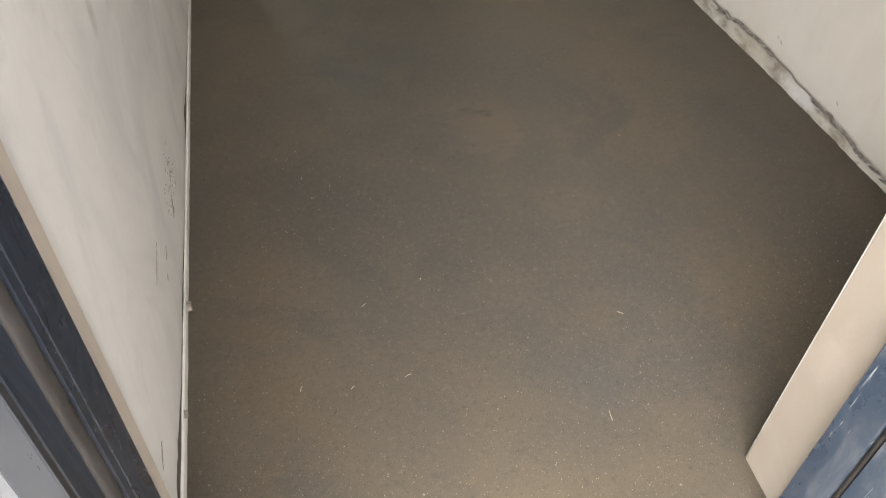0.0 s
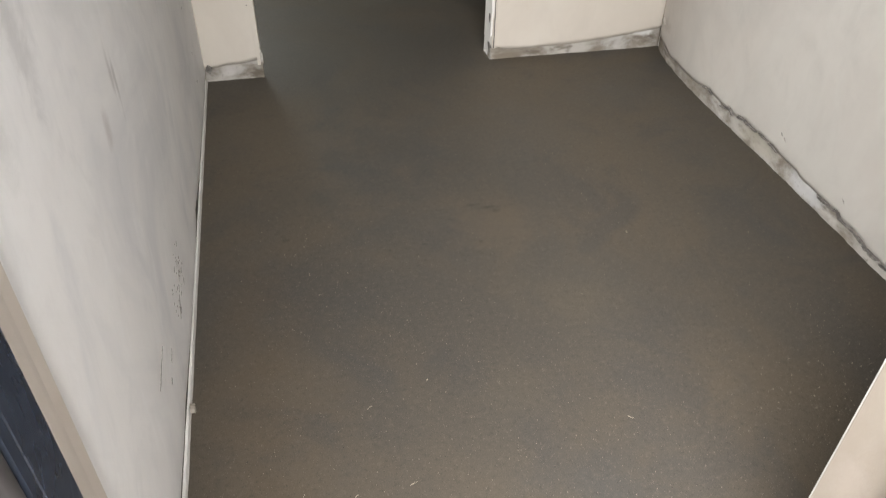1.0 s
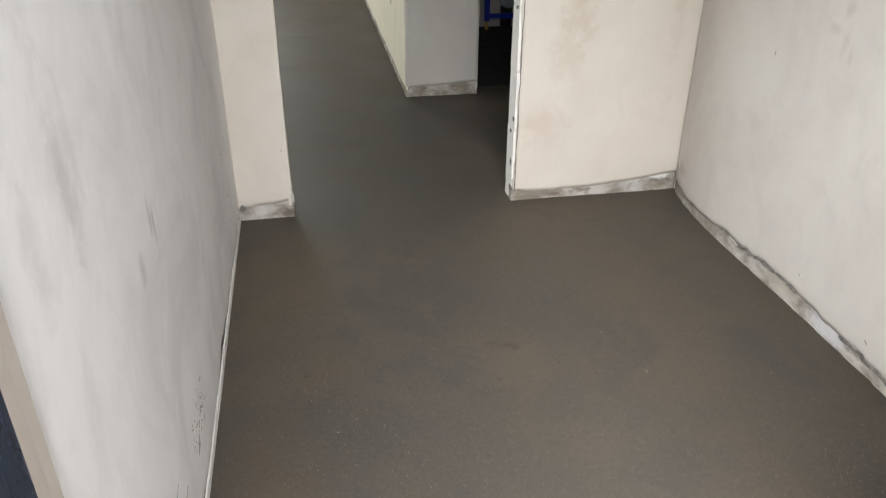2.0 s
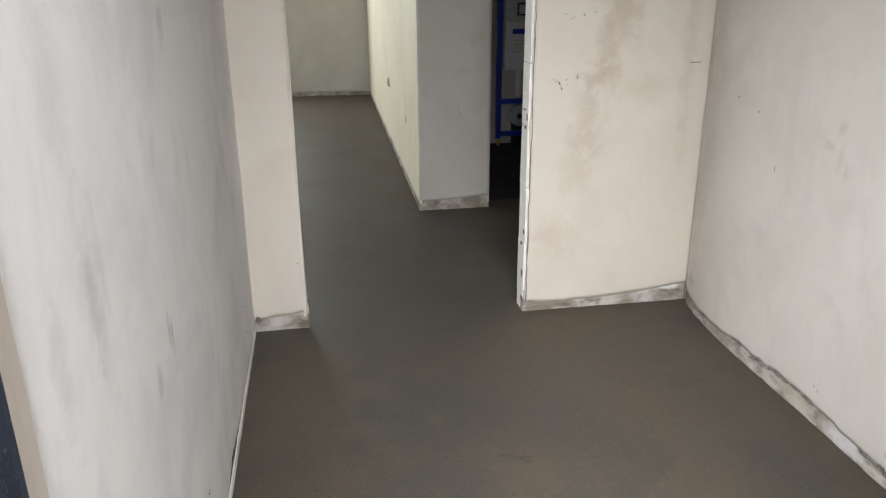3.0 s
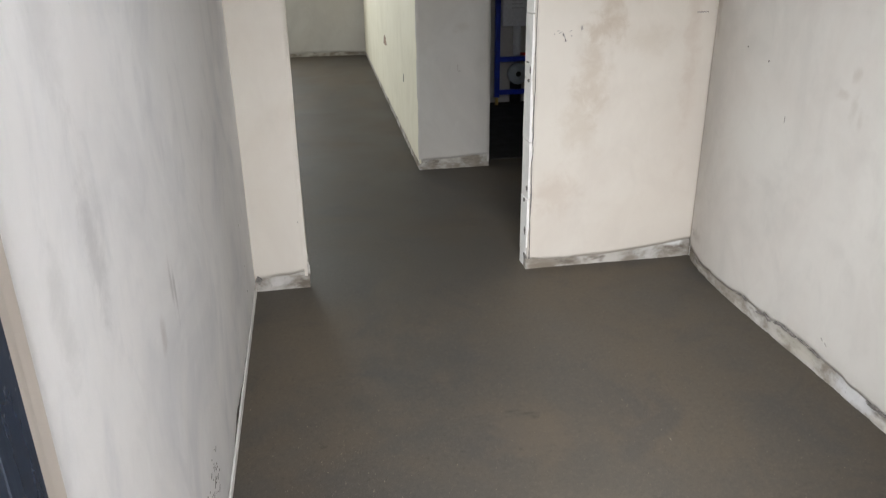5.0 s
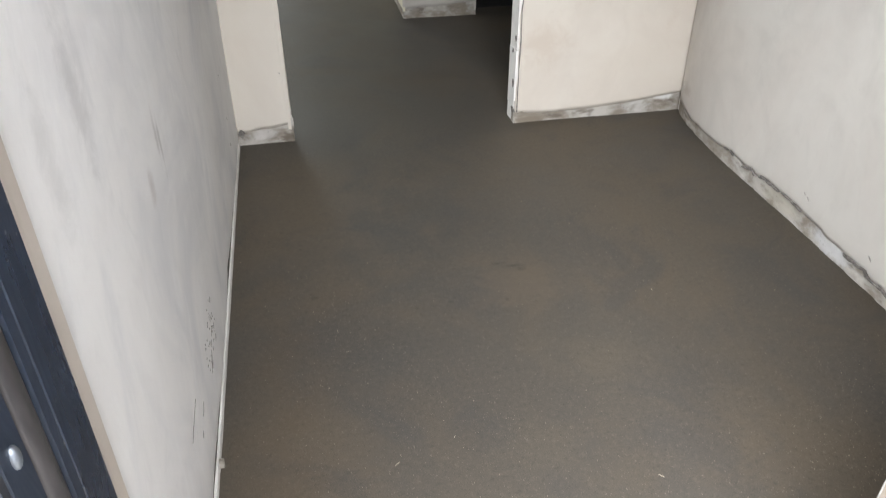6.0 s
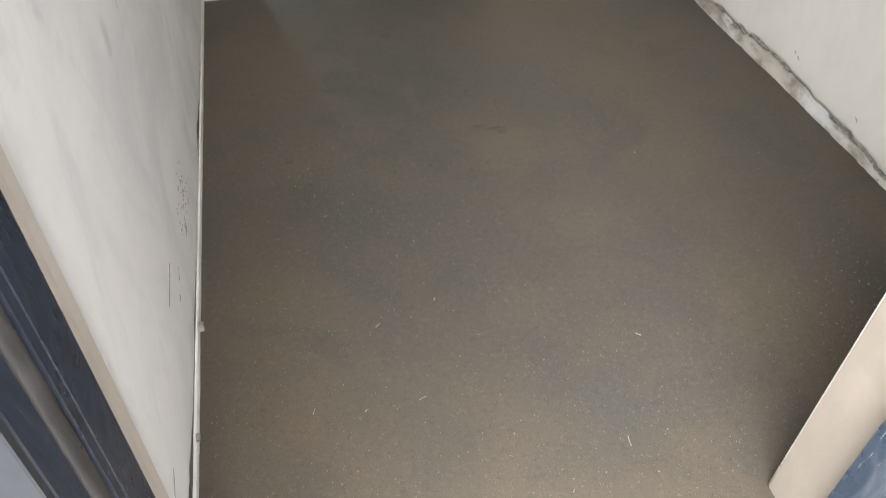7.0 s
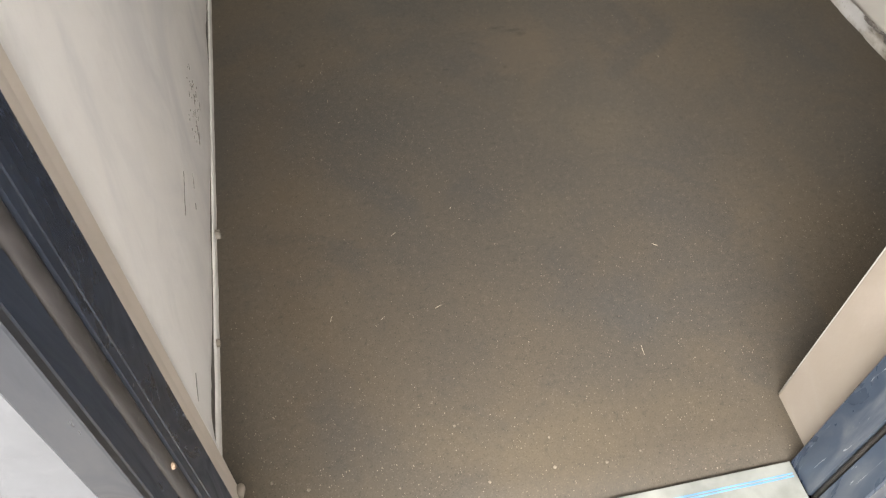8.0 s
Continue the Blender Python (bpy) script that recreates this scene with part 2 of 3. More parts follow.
PLASTER_E = plaster("plaster_grey_white_dimmed", (0.64, 0.618, 0.575), (0.615, 0.58, 0.535), (0.53, 0.51, 0.475), 0.65, (
    ((1.8, -0.92, 0.944), (0.5, 0.022, 0.022), (0.42, 0.37, 0.32), 0.38), ((1.8, -0.88, 0.882), (0.5, 0.026, 0.016), (0.44, 0.39, 0.34), 0.38),
    ((1.8, -0.93, 0.85), (0.5, 0.016, 0.06), (0.44, 0.40, 0.35), 0.35), ((1.8, -0.96, 0.82), (0.5, 0.014, 0.03), (0.44, 0.40, 0.35), 0.3),
    # tall band at the north corner and upper patch: shade put into the colour
    ((1.8, -0.12, 0.9), (0.5, 0.09, 0.75), (0.52, 0.49, 0.455), 0.45), ((1.8, -0.03, 1.08), (0.5, 0.035, 0.12), (0.44, 0.39, 0.34), 0.5),
    ((1.8, -0.45, 1.35), (0.5, 0.25, 0.2), (0.56, 0.53, 0.49), 0.4), ((1.8, -0.08, 0.13), (0.5, 0.05, 0.025), (0.42, 0.38, 0.34), 0.6)))
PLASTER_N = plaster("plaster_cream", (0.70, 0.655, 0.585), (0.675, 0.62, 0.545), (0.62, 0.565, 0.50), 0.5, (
    ((1.505, 0, 1.26), (0.075, 0.5, 0.14), (0.52, 0.445, 0.355), 0.75), ((1.455, 0, 1.12), (0.06, 0.5, 0.12), (0.53, 0.455, 0.365), 0.7),
    ((1.42, 0, 1.0), (0.07, 0.5, 0.06), (0.51, 0.43, 0.34), 0.7), ((1.385, 0, 0.82), (0.065, 0.5, 0.16), (0.54, 0.465, 0.375), 0.65),
    ((1.34, 0, 0.62), (0.09, 0.5, 0.14), (0.56, 0.49, 0.40), 0.5), ((1.62, 0, 0.95), (0.10, 0.5, 0.06), (0.58, 0.515, 0.43), 0.5),
    # last entry: narrow band of painted shade in the east corner
    ((1.25, 0, 0.33), (0.11, 0.5, 0.09), (0.56, 0.48, 0.40), 0.5), ((1.795, 0, 1.15), (0.035, 0.5, 0.6), (0.55, 0.465, 0.39), 0.5)))
# corridor wall's window side: its brightness is partly painted into this tone
PLASTER_Y = plaster("plaster_yellowish_lit", (0.82, 0.78, 0.63), (0.79, 0.75, 0.6), (0.72, 0.68, 0.54), 0.6)
# the wall's blunt end and the back walls: shaded tone, darker in the colour itself
PLASTER_C = plaster("plaster_grey_shaded", (0.575, 0.56, 0.525), (0.55, 0.525, 0.485), (0.475, 0.455, 0.43), 0.6, (
    ((1.29, 1.62, 1.06), (0.04, 0.5, 0.03), (0.42, 0.33, 0.28), 0.35), ((1.25, 1.62, 1.02), (0.03, 0.5, 0.025), (0.42, 0.34, 0.29), 0.3),
    ((1.19, 1.62, 0.855), (0.05, 0.5, 0.022), (0.44, 0.40, 0.35), 0.4), ((1.15, 1.62, 0.83), (0.03, 0.5, 0.016), (0.44, 0.40, 0.35), 0.35)))
# right reveal: base darkened to offset the strong light it faces
PLASTER_R = plaster("plaster_reveal_dimmed", (0.315, 0.275, 0.232), (0.29, 0.25, 0.208), (0.37, 0.335, 0.295), 0.9, (
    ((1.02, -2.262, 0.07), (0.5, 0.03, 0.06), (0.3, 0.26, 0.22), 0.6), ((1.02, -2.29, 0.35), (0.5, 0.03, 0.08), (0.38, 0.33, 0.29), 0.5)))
# left reveal: the same beige plaster without that darkening
PLASTER_S = plaster("plaster_splay_undimmed", (0.60, 0.545, 0.485), (0.57, 0.51, 0.45), (0.64, 0.59, 0.53), 0.5)
SCREED, MORTAR = screed(), rough_mortar()
MORTAR_PALE = simple("pale_lip", (0.7, 0.685, 0.655), 0.1, 9, 0.9, 0, 0.003, 0.2)
FRAME = frame_coating("frame_dark_blue", (0.012, 0.02, 0.037), (0.08, 0.088, 0.1), 0.14, 0.0)
# same coating as FRAME; the light on the right post is in this base colour
FRAME_LIT_DUSTY = frame_coating("frame_lit_dusty", (0.036, 0.052, 0.08), (0.23, 0.24, 0.25), 0.5)
# the dark coating again, lifted to grey for the daylight from outside
LIP = frame_coating("frame_lip_lit", (0.02, 0.0235, 0.031), (0.05, 0.05, 0.055), 0.2, 0.0)
OUTER = simple("outer_render", (0.105, 0.11, 0.12), 0.08, 14, 0.85)
GASKET = frame_coating("grey_rubber", (0.034, 0.032, 0.033), (0.13, 0.12, 0.12), 0.5, 0.0)
GASKET_BLACK = simple("black_rubber", (0.02, 0.018, 0.017), 0.3, 22, 0.5)
STEEL = simple("dull_steel", (0.30, 0.33, 0.37), 0.1, 60, 0.45, 1.0)
BLOCK = simple("aerated_block", (0.86, 0.84, 0.81), 0.06, 14, 0.92, 0, 0.003, 0.2)
# for unseen walls of the far room; dark to hold down bounced light
UNSEEN_GREY = simple("unseen_wall_grey", (0.33, 0.32, 0.3), 0.15, 10, 0.92, 0, 0.003, 0.2)
CRACK = simple("crack_shadow", (0.11, 0.10, 0.088), 0.3, 40, 0.95)
CHIP = simple("grey_scuff", (0.2, 0.185, 0.17), 0.4, 60, 0.9)
PALE_SCUFF = simple("pale_scuff", (0.42, 0.39, 0.36), 0.25, 40, 0.9)
STONE = simple("mortar_crumb", (0.24, 0.205, 0.155), 0.35, 60, 0.9)
CRUMB = simple("grey_brown_crumb", (0.21, 0.18, 0.14), 0.35, 60, 0.9)
STRAW = simple("pale_straw", (0.45, 0.4, 0.3), 0.2, 60, 0.8)
BOARD = simple("threshold_board", (0.23, 0.24, 0.225), 0.16, 14, 0.45)
BLUE_LINE = simple("blue_print", (0.12, 0.32, 0.6), 0.2, 30, 0.5)
WC_BLUE = simple("blue_powder_coat", (0.014, 0.04, 0.42), 0.2, 15, 0.4)
WC_WHITE = simple("white_polystyrene", (0.8, 0.81, 0.83), 0.06, 40, 0.7)
WC_GREY = simple("grey_plastic", (0.42, 0.47, 0.5), 0.1, 20, 0.45)
WC_PANEL = simple("pale_grey_panel", (0.58, 0.59, 0.61), 0.1, 20, 0.5)
BLACK = simple("black_plastic", (0.012, 0.012, 0.013), 0.2, 20, 0.5)
RED = simple("red_plastic", (0.4, 0.03, 0.02), 0.2, 20, 0.45)
BRASS = simple("brass", (0.6, 0.42, 0.15), 0.1, 20, 0.35, 1.0)
MEMBRANE = simple("dark_membrane", (0.022, 0.021, 0.021), 0.3, 8, 0.75)
CEIL = simple("raw_ceiling", (0.40, 0.39, 0.37), 0.1, 4, 0.9)
BROWN = simple("brown_scuff", (0.36, 0.26, 0.19), 0.25, 40, 0.9)
RUST = simple("box_orange_brown", (0.17, 0.07, 0.05), 0.3, 40, 0.6)
LANDING = simple("landing_tiles", (0.36, 0.34, 0.31), 0.1, 12, 0.5)
WINFRAME = simple("white_metal_bead", (0.42, 0.41, 0.385), 0.04, 10, 0.35)


# ---- builders ----
def part(name, bm, material, parent=None, label=""):
    me = bpy.data.meshes.new(name)
    bm.normal_update()
    bm.to_mesh(me)
    bm.free()
    me.materials.append(material)
    ob = new(name, me)
    ob.parent = parent
    if label:
        tagged(ob, label)
    return ob


def smooth(ob):
    ob.data.polygons.foreach_set("use_smooth", [True] * len(ob.data.polygons))
    return ob


def add_box(bm, x0, x1, y0, y1, z0, z1, bevel=0.0):
    made = bmesh.ops.create_cube(bm, size=1)["verts"]
    for v in made:
        v.co = ((x0 + x1) / 2 + v.co.x * (x1 - x0), (y0 + y1) / 2 + v.co.y * (y1 - y0), (z0 + z1) / 2 + v.co.z * (z1 - z0))
    if bevel:
        edges = list({e for v in made for e in v.link_edges})
        bmesh.ops.bevel(bm, geom=edges, offset=bevel, segments=2, affect="EDGES", profile=0.6)
    return bm


def box(*a, **k):
    return add_box(bmesh.new(), *a, **k)


def prism(plan, z0, z1):
    """A plan outline (anticlockwise) drawn up from z0 to z1."""
    bm = bmesh.new()
    lo = [bm.verts.new((x, y, z0)) for x, y in plan]
    hi = [bm.verts.new((x, y, z1)) for x, y in plan]
    for i in range(len(plan)):
        j = (i + 1) % len(plan)
        bm.faces.new((lo[i], lo[j], hi[j], hi[i]))
    bm.faces.new(hi)
    bm.faces.new(lo[::-1])
    bmesh.ops.recalc_face_normals(bm, faces=bm.faces)
    return bm


def add_tube(bm, pts, r, sides=12):
    """A round tube along points."""
    rings = []
    for i, p in enumerate(pts):
        a, b = Vector(pts[max(0, i - 1)]), Vector(pts[min(len(pts) - 1, i + 1)])
        d = (b - a).normalized()
        u = d.orthogonal().normalized() if i == 0 else (rings[-1][1] - d * rings[-1][1].dot(d)).normalized()
        w = d.cross(u)
        ring = [bm.verts.new(Vector(p) + r * (math.cos(k * math.tau / sides) * u + math.sin(k * math.tau / sides) * w)) for k in range(sides)]
        rings.append((ring, u))
    for (a, _), (b, _) in zip(rings, rings[1:]):
        for k in range(sides):
            bm.faces.new((a[k], a[(k + 1) % sides], b[(k + 1) % sides], b[k]))
    bm.faces.new(rings[0][0][::-1])
    bm.faces.new(rings[-1][0])
    return bm


def tube(pts, r, sides=12):
    return add_tube(bmesh.new(), pts, r, sides)


def skin(line, normal, length, foot, top, step=0.02, rise=0.07, wave=0.0016, thick=0.014, ends=(0, 0), seed=0.0):
    """A coat of plaster. line(u): plan point at u metres along; foot(u): height of its ragged lower edge; ends: raggedness of its two ends."""
    bm = bmesh.new()
    nx, ny = normal
    cols = max(2, round(length / step))
    rows = max(2, round(top / rise))
    front, back = [], []
    for i in range(cols + 1):
        u = length * i / cols
        fr, ba = [], []
        zf = foot(u)
        for j in range(rows + 1):
            k = j / rows
            z = zf + (top - zf) * k ** 1.4
            uu = u
            if i == 0 and ends[0]:
                uu = u + ends[0] * (noise.noise((z * 9, seed, 3.1)) + 0.6 * noise.noise((z * 31, seed, 1.7)))
            if i == cols and ends[1]:
                uu = u + ends[1] * (noise.noise((z * 9, seed, 8.1)) + 0.6 * noise.noise((z * 31, seed, 4.7)))
            x, y = line(uu)
            d = wave * (noise.noise((u * 2.2 + seed, z * 1.1, seed)) * 1.6 + noise.noise((u * 9 + seed, z * 3, 2.0)) * 0.5)
            if j == 0:
                d -= 0.003
            fr.append(bm.verts.new((x + nx * d, y + ny * d, z)))
            ba.append(bm.verts.new((x - nx * thick, y - ny * thick, z)))
        front.append(fr)
        back.append(ba)
    for i in range(cols):
        for j in range(rows):
            bm.faces.new((front[i][j], front[i + 1][j], front[i + 1][j + 1], front[i][j + 1])).smooth = True
        bm.faces.new((front[i][0], back[i][0], back[i + 1][0], front[i + 1][0]))
    for i in (0, cols):
        for j in range(rows):
            bm.faces.new((front[i][j], front[i][j + 1], back[i][j + 1], back[i][j]))
    bmesh.ops.recalc_face_normals(bm, faces=bm.faces)
    return bm


def strip(line, normal, length, top, rough=0.004, step=0.012, seed=0.0, z0=-0.006, depth=0.03, lean=0.006):
    """The band of raw mortar that the plaster leaves free above the floor."""
    bm = bmesh.new()
    nx, ny = normal
    cols, rows = max(2, round(length / step)), 7
    grid = []
    for i in range(cols + 1):
        u = length * i / cols
        x, y = line(u)
        row = []
        for j in range(rows + 1):
            z = z0 + (top - z0) * j / rows
            d = rough * (noise.noise((u * 14, z * 40, seed)) + 0.7 * noise.noise((u * 45, z * 90, seed + 5))) + lean * (1 - j / rows)
            row.append(bm.verts.new((x + nx * d, y + ny * d, z)))
        row.append(bm.verts.new((x - nx * depth, y - ny * depth, top)))
        grid.append(row)
    for i in range(cols):
        for j in range(rows + 1):
            bm.faces.new((grid[i][j], grid[i + 1][j], grid[i + 1][j + 1], grid[i][j + 1])).smooth = True
    for e in (0, cols):
        low = bm.verts.new(Vector(grid[e][-1].co) + Vector((0, 0, z0 - top)))
        bm.faces.new(grid[e] + [low])
    bmesh.ops.recalc_face_normals(bm, faces=bm.faces)
    return bm


def flake(at, u, v, n, w, h, seed, thick=0.0012):
    """A thin irregular scuff or chip on a wall."""
    bm = bmesh.new()
    k = 9
    rnd = random.Random(seed)
    ring = [(math.cos(i * math.tau / k) * w / 2 * rnd.uniform(0.45, 1.1), math.sin(i * math.tau / k) * h / 2 * rnd.uniform(0.6, 1.1)) for i in range(k)]
    lo = [bm.verts.new(Vector(at) + Vector(u) * a + Vector(v) * b - Vector(n) * 0.004) for a, b in ring]
    hi = [bm.verts.new(Vector(at) + Vector(u) * a * 0.92 + Vector(v) * b * 0.92 + Vector(n) * thick) for a, b in ring]
    bm.faces.new(hi)
    for i in range(k):
        bm.faces.new((lo[i], lo[(i + 1) % k], hi[(i + 1) % k], hi[i]))
    bmesh.ops.recalc_face_normals(bm, faces=bm.faces)
    return bm


def structure(name, bm, material, label, category):
    return tagged(part(name, bm, material), label, category, kind="structure")


def ragged(base, amp, seed, low=0.01):
    return lambda u: max(low, base(u) + amp * (noise.noise((u * 5, seed, 0.3)) + 0.55 * noise.noise((u * 23, seed, 9.3)) + 0.3 * noise.noise((u * 70, seed, 4.3))))


HIGH = 2.65

# ---- floor and ceiling ----
bm = bmesh.new()
bmesh.ops.create_grid(bm, x_segments=150, y_segments=180, size=0.5)
for v in bm.verts:
    x, y = -3.55 + (v.co.x + 0.5) * 6.7, -2.4 + (v.co.y + 0.5) * 9.6
    v.co = (x, y, 0.0016 * noise.noise((x * 1.6, y * 1.6, 0)) + 0.0006 * noise.noise((x * 7, y * 7, 2)))
    if v.co.y < -2.39:
        v.co.z = -0.03
smooth(structure("floor", bm, SCREED, "grey-brown smooth cement screed floor, sandy and unfinished", "floor"))
structure("ceiling", box(-3.6, 3.2, -2.5, 7.2, HIGH, HIGH + 0.2), CEIL, "plain raw ceiling above the hall and rooms", "ceiling")
structure("floor_landing", box(-3.3, 2.4, -4.4, -2.494, -0.12, -0.02), LANDING, "grey tiled landing floor outside the door", "floor")

# ---- hall: west wall ----
wall_w = structure("wall_west", box(-0.16, -0.012, -2.493, 0.06, -0.05, HIGH + 0.03), BLOCK, "white trowelled plaster wall of the hall", "wall")
def west_line(y):
    """The west plaster swings out into the reveal beside the door."""
    return 0.0265 * max(0.0, (-2.135 - y) / 0.083) ** 1.6


def gouge(y):
    """Two stretches where the foot of the plaster has broken away."""
    return 0.032 * max(math.exp(-((y + 0.9) / 0.13) ** 4), 0.8 * math.exp(-((y + 2.04) / 0.11) ** 4)) * (0.55 + 0.9 * abs(noise.noise((y * 17, 3.3, 0))))


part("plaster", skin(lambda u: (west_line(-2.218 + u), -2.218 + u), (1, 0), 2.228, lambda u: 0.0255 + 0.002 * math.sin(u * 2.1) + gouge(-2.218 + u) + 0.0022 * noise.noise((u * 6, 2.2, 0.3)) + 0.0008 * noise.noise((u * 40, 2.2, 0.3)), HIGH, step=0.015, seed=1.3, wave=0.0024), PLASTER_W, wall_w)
# dark strip behind the gap; the shade inside it is painted
part("crack", strip(lambda u: (-0.0045, -2.16 + u), (1, 0), 2.165, 0.07, 0.001, seed=2.9, lean=0.0, depth=0.006), CRACK, wall_w, "dark crack between plaster and lip")
smooth(part("base_strip", strip(lambda u: (0.0005, -2.168 + u), (1, 0), 2.175, 0.018, 0.0007, seed=2.4, lean=0.003, depth=0.008), MORTAR_PALE, wall_w, "thin plaster lip above the screed"))
part("mortar_lump", flake((0.006, -1.644, 0.012), (0, 1, 0), (0, 0, 1), (1, 0, 0), 0.026, 0.03, 31, 0.006), MORTAR, wall_w, "small lump of mortar")
part("mortar_lump", flake((0.005, -1.93, 0.018), (0, 1, 0), (0, 0, 1), (1, 0, 0), 0.018, 0.018, 32, 0.003), MORTAR, wall_w, "small lump of mortar")
# ---- hall: east wall, bowed near its corner ----
EAST = lambda y: 1.820 + 0.066 * math.exp(min(0, y) / 0.2) - 0.03 * max(0, -1.0 - y)
wall_e = structure("wall_east", box(1.897, 2.05, -2.49, 0.15, -0.05, HIGH + 0.03), BLOCK, "off-white plaster wall with a raw mortar foot", "wall")
east_foot = ragged(lambda u: 0.028 + 0.042 * math.exp(-((u - 1.36) / 0.42) ** 2) + 0.028 * math.exp(-(2.25 - u) / 0.3), 0.013, 7.7)
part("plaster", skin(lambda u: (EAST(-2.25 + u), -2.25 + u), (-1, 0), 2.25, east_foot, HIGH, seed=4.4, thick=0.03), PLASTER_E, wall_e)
part("base_strip", strip(lambda u: (EAST(-2.25 + u) + 0.010, -2.25 + u), (-1, 0), 2.25, 0.15, 0.004, seed=6.1, depth=0.03, lean=0.005), MORTAR, wall_e, "ragged strip of raw grey mortar")

# ---- hall: north wall with the opening to the flat ----
LP, RJ, NT = 0.213, 1.141, 0.118
wall_n = structure("wall_north", box(-3.6, LP - 0.012, 0.022, NT - 0.012, -0.05, HIGH + 0.03), BLOCK, "cream plaster wall with a doorless opening", "wall")
part("plaster", skin(lambda u: (u - 0.012, 0.010), (0, -1), LP + 0.012, ragged(lambda u: 0.05 + 0.09 * u, 0.009, 3.1), HIGH, seed=8.2, ends=(0, 0.007)), PLASTER_N, wall_n)
part("plaster", skin(lambda u: (LP + 0.001, u + 0.010), (1, 0), NT, ragged(lambda u: 0.05, 0.01, 5.1), 2.1, seed=2.9, wave=0.0045), PLASTER_N, wall_n)
part("base_strip", strip(lambda u: (u - 0.012, 0.019), (0, -1), LP + 0.018, 0.13, 0.0035, seed=1.1), MORTAR, wall_n, "ragged strip of raw grey mortar")
part("chip_and_shade", flake((LP + 0.004, 0.0, 0.085), (0, 1, 0), (0, 0, 1), (1, 0, 0), 0.03, 0.06, 3, 0.006), MORTAR, wall_n)
part("chip_and_shade", flake((0.016, 0.007, 0.052), (1, 0, 0), (0, 0, 1), (0, -1, 0), 0.03, 0.04, 12, 0.004), CHIP, wall_n)
part("lintel", box(LP - 0.012, 1.9, 0.022, NT - 0.012, 2.1, HIGH), BLOCK, wall_n)
part("pier", box(RJ + 0.3, 1.9, 0.024, NT - 0.014, -0.05, 2.1), BLOCK, wall_n)
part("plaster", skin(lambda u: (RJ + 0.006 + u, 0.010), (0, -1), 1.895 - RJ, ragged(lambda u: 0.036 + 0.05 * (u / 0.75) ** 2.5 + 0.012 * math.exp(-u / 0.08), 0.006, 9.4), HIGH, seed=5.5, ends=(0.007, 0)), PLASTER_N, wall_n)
part("base_strip", strip(lambda u: (RJ - 0.004 + u, 0.019), (0, -1), 1.9 - RJ, 0.14, 0.004, seed=3.3), MORTAR, wall_n, "ragged strip of raw grey mortar")
part("plaster", skin(lambda u: (RJ + 0.004 + u, NT + 0.002), (0, 1), 1.9 - RJ, lambda u: 0.02, HIGH, seed=5.9, ends=(0.004, 0)), PLASTER_C, wall_n)
# the unplastered end of the pier shows its blocks
joints = [-0.02, 0.066, 0.313, 0.557, 0.806, 1.056, 1.307, 1.556, 1.806, 2.1]
for k, (a, b) in enumerate(zip(joints, joints[1:])):
    bm = bmesh.new()
    jit = random.Random(k)
    add_box(bm, RJ - 0.004 + jit.uniform(-0.001, 0.001), RJ + 0.3, 0.018, NT - 0.006, a + 0.002, b - 0.002, 0.0008)
    for v in bm.verts:
        if v.co.x < RJ + 0.05:
            v.co.x += 0.0025 * noise.noise(Vector(v.co) * 40)
            v.co.z += jit.uniform(-0.0008, 0.0008)
    part("block", bm, BLOCK, wall_n)
part("mortar_core", box(RJ + 0.006, RJ + 0.29, 0.026, NT - 0.012, -0.02, 2.1), MORTAR, wall_n)


def pier_crack(x0, amp, width, seed, top=2.1):
    """A thin ragged crack where the plaster meets the block corner."""
    bm, rows = bmesh.new(), []
    for k in range(190):
        z = 0.05 + (top - 0.05) * k / 189
        x = x0 + amp * (noise.noise((z * 7, seed, 0)) + 0.6 * noise.noise((z * 24, seed, 2)))
        w = width * max(0.12, 0.75 + 0.9 * noise.noise((z * 11, seed, 7)))
        rows.append([bm.verts.new((x + d * w, y, z)) for d, y in ((-0.6, 0.0125), (-0.4, 0.0068), (0.4, 0.0068), (0.6, 0.0125))])
    for p, q in zip(rows, rows[1:]):
        for i in range(3):
            bm.faces.new((p[i], p[i + 1], q[i + 1], q[i]))
    bmesh.ops.recalc_face_normals(bm, faces=bm.faces)
    return bm


part("crack", pier_crack(RJ + 0.009, 0.004, 0.0036, 4.2), CHIP, wall_n, "thin ragged crack beside the block end")
part("chip_and_shade", flake((RJ - 0.005, 0.04, 0.17), (0, 1, 0), (0, 0, 1), (-1, 0, 0), 0.03, 0.05, 8, 0.002), CHIP, wall_n, "dark broken hole in a block")

# ---- hall: south wall with the entrance ----
wall_s = structure("wall_south", box(1.056, 2.05, -2.495, -2.262, -0.05, HIGH + 0.03), BLOCK, "thick outer wall around the entrance opening", "wall")
part("lintel", box(-0.16, 1.056, -2.494, -2.26, 2.12, HIGH), BLOCK, wall_s)
part("plaster", skin(lambda u: (1.026 + u, -2.246), (0, 1), 0.78, lambda u: 0.02, HIGH, seed=11.0), PLASTER_E, wall_s)
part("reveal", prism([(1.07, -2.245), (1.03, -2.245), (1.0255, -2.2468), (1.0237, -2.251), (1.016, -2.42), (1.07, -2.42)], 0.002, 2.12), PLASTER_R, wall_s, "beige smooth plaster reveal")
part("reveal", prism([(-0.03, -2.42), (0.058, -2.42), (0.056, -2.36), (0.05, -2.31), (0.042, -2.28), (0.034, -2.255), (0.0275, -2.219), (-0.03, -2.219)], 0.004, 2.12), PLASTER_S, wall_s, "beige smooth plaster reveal")
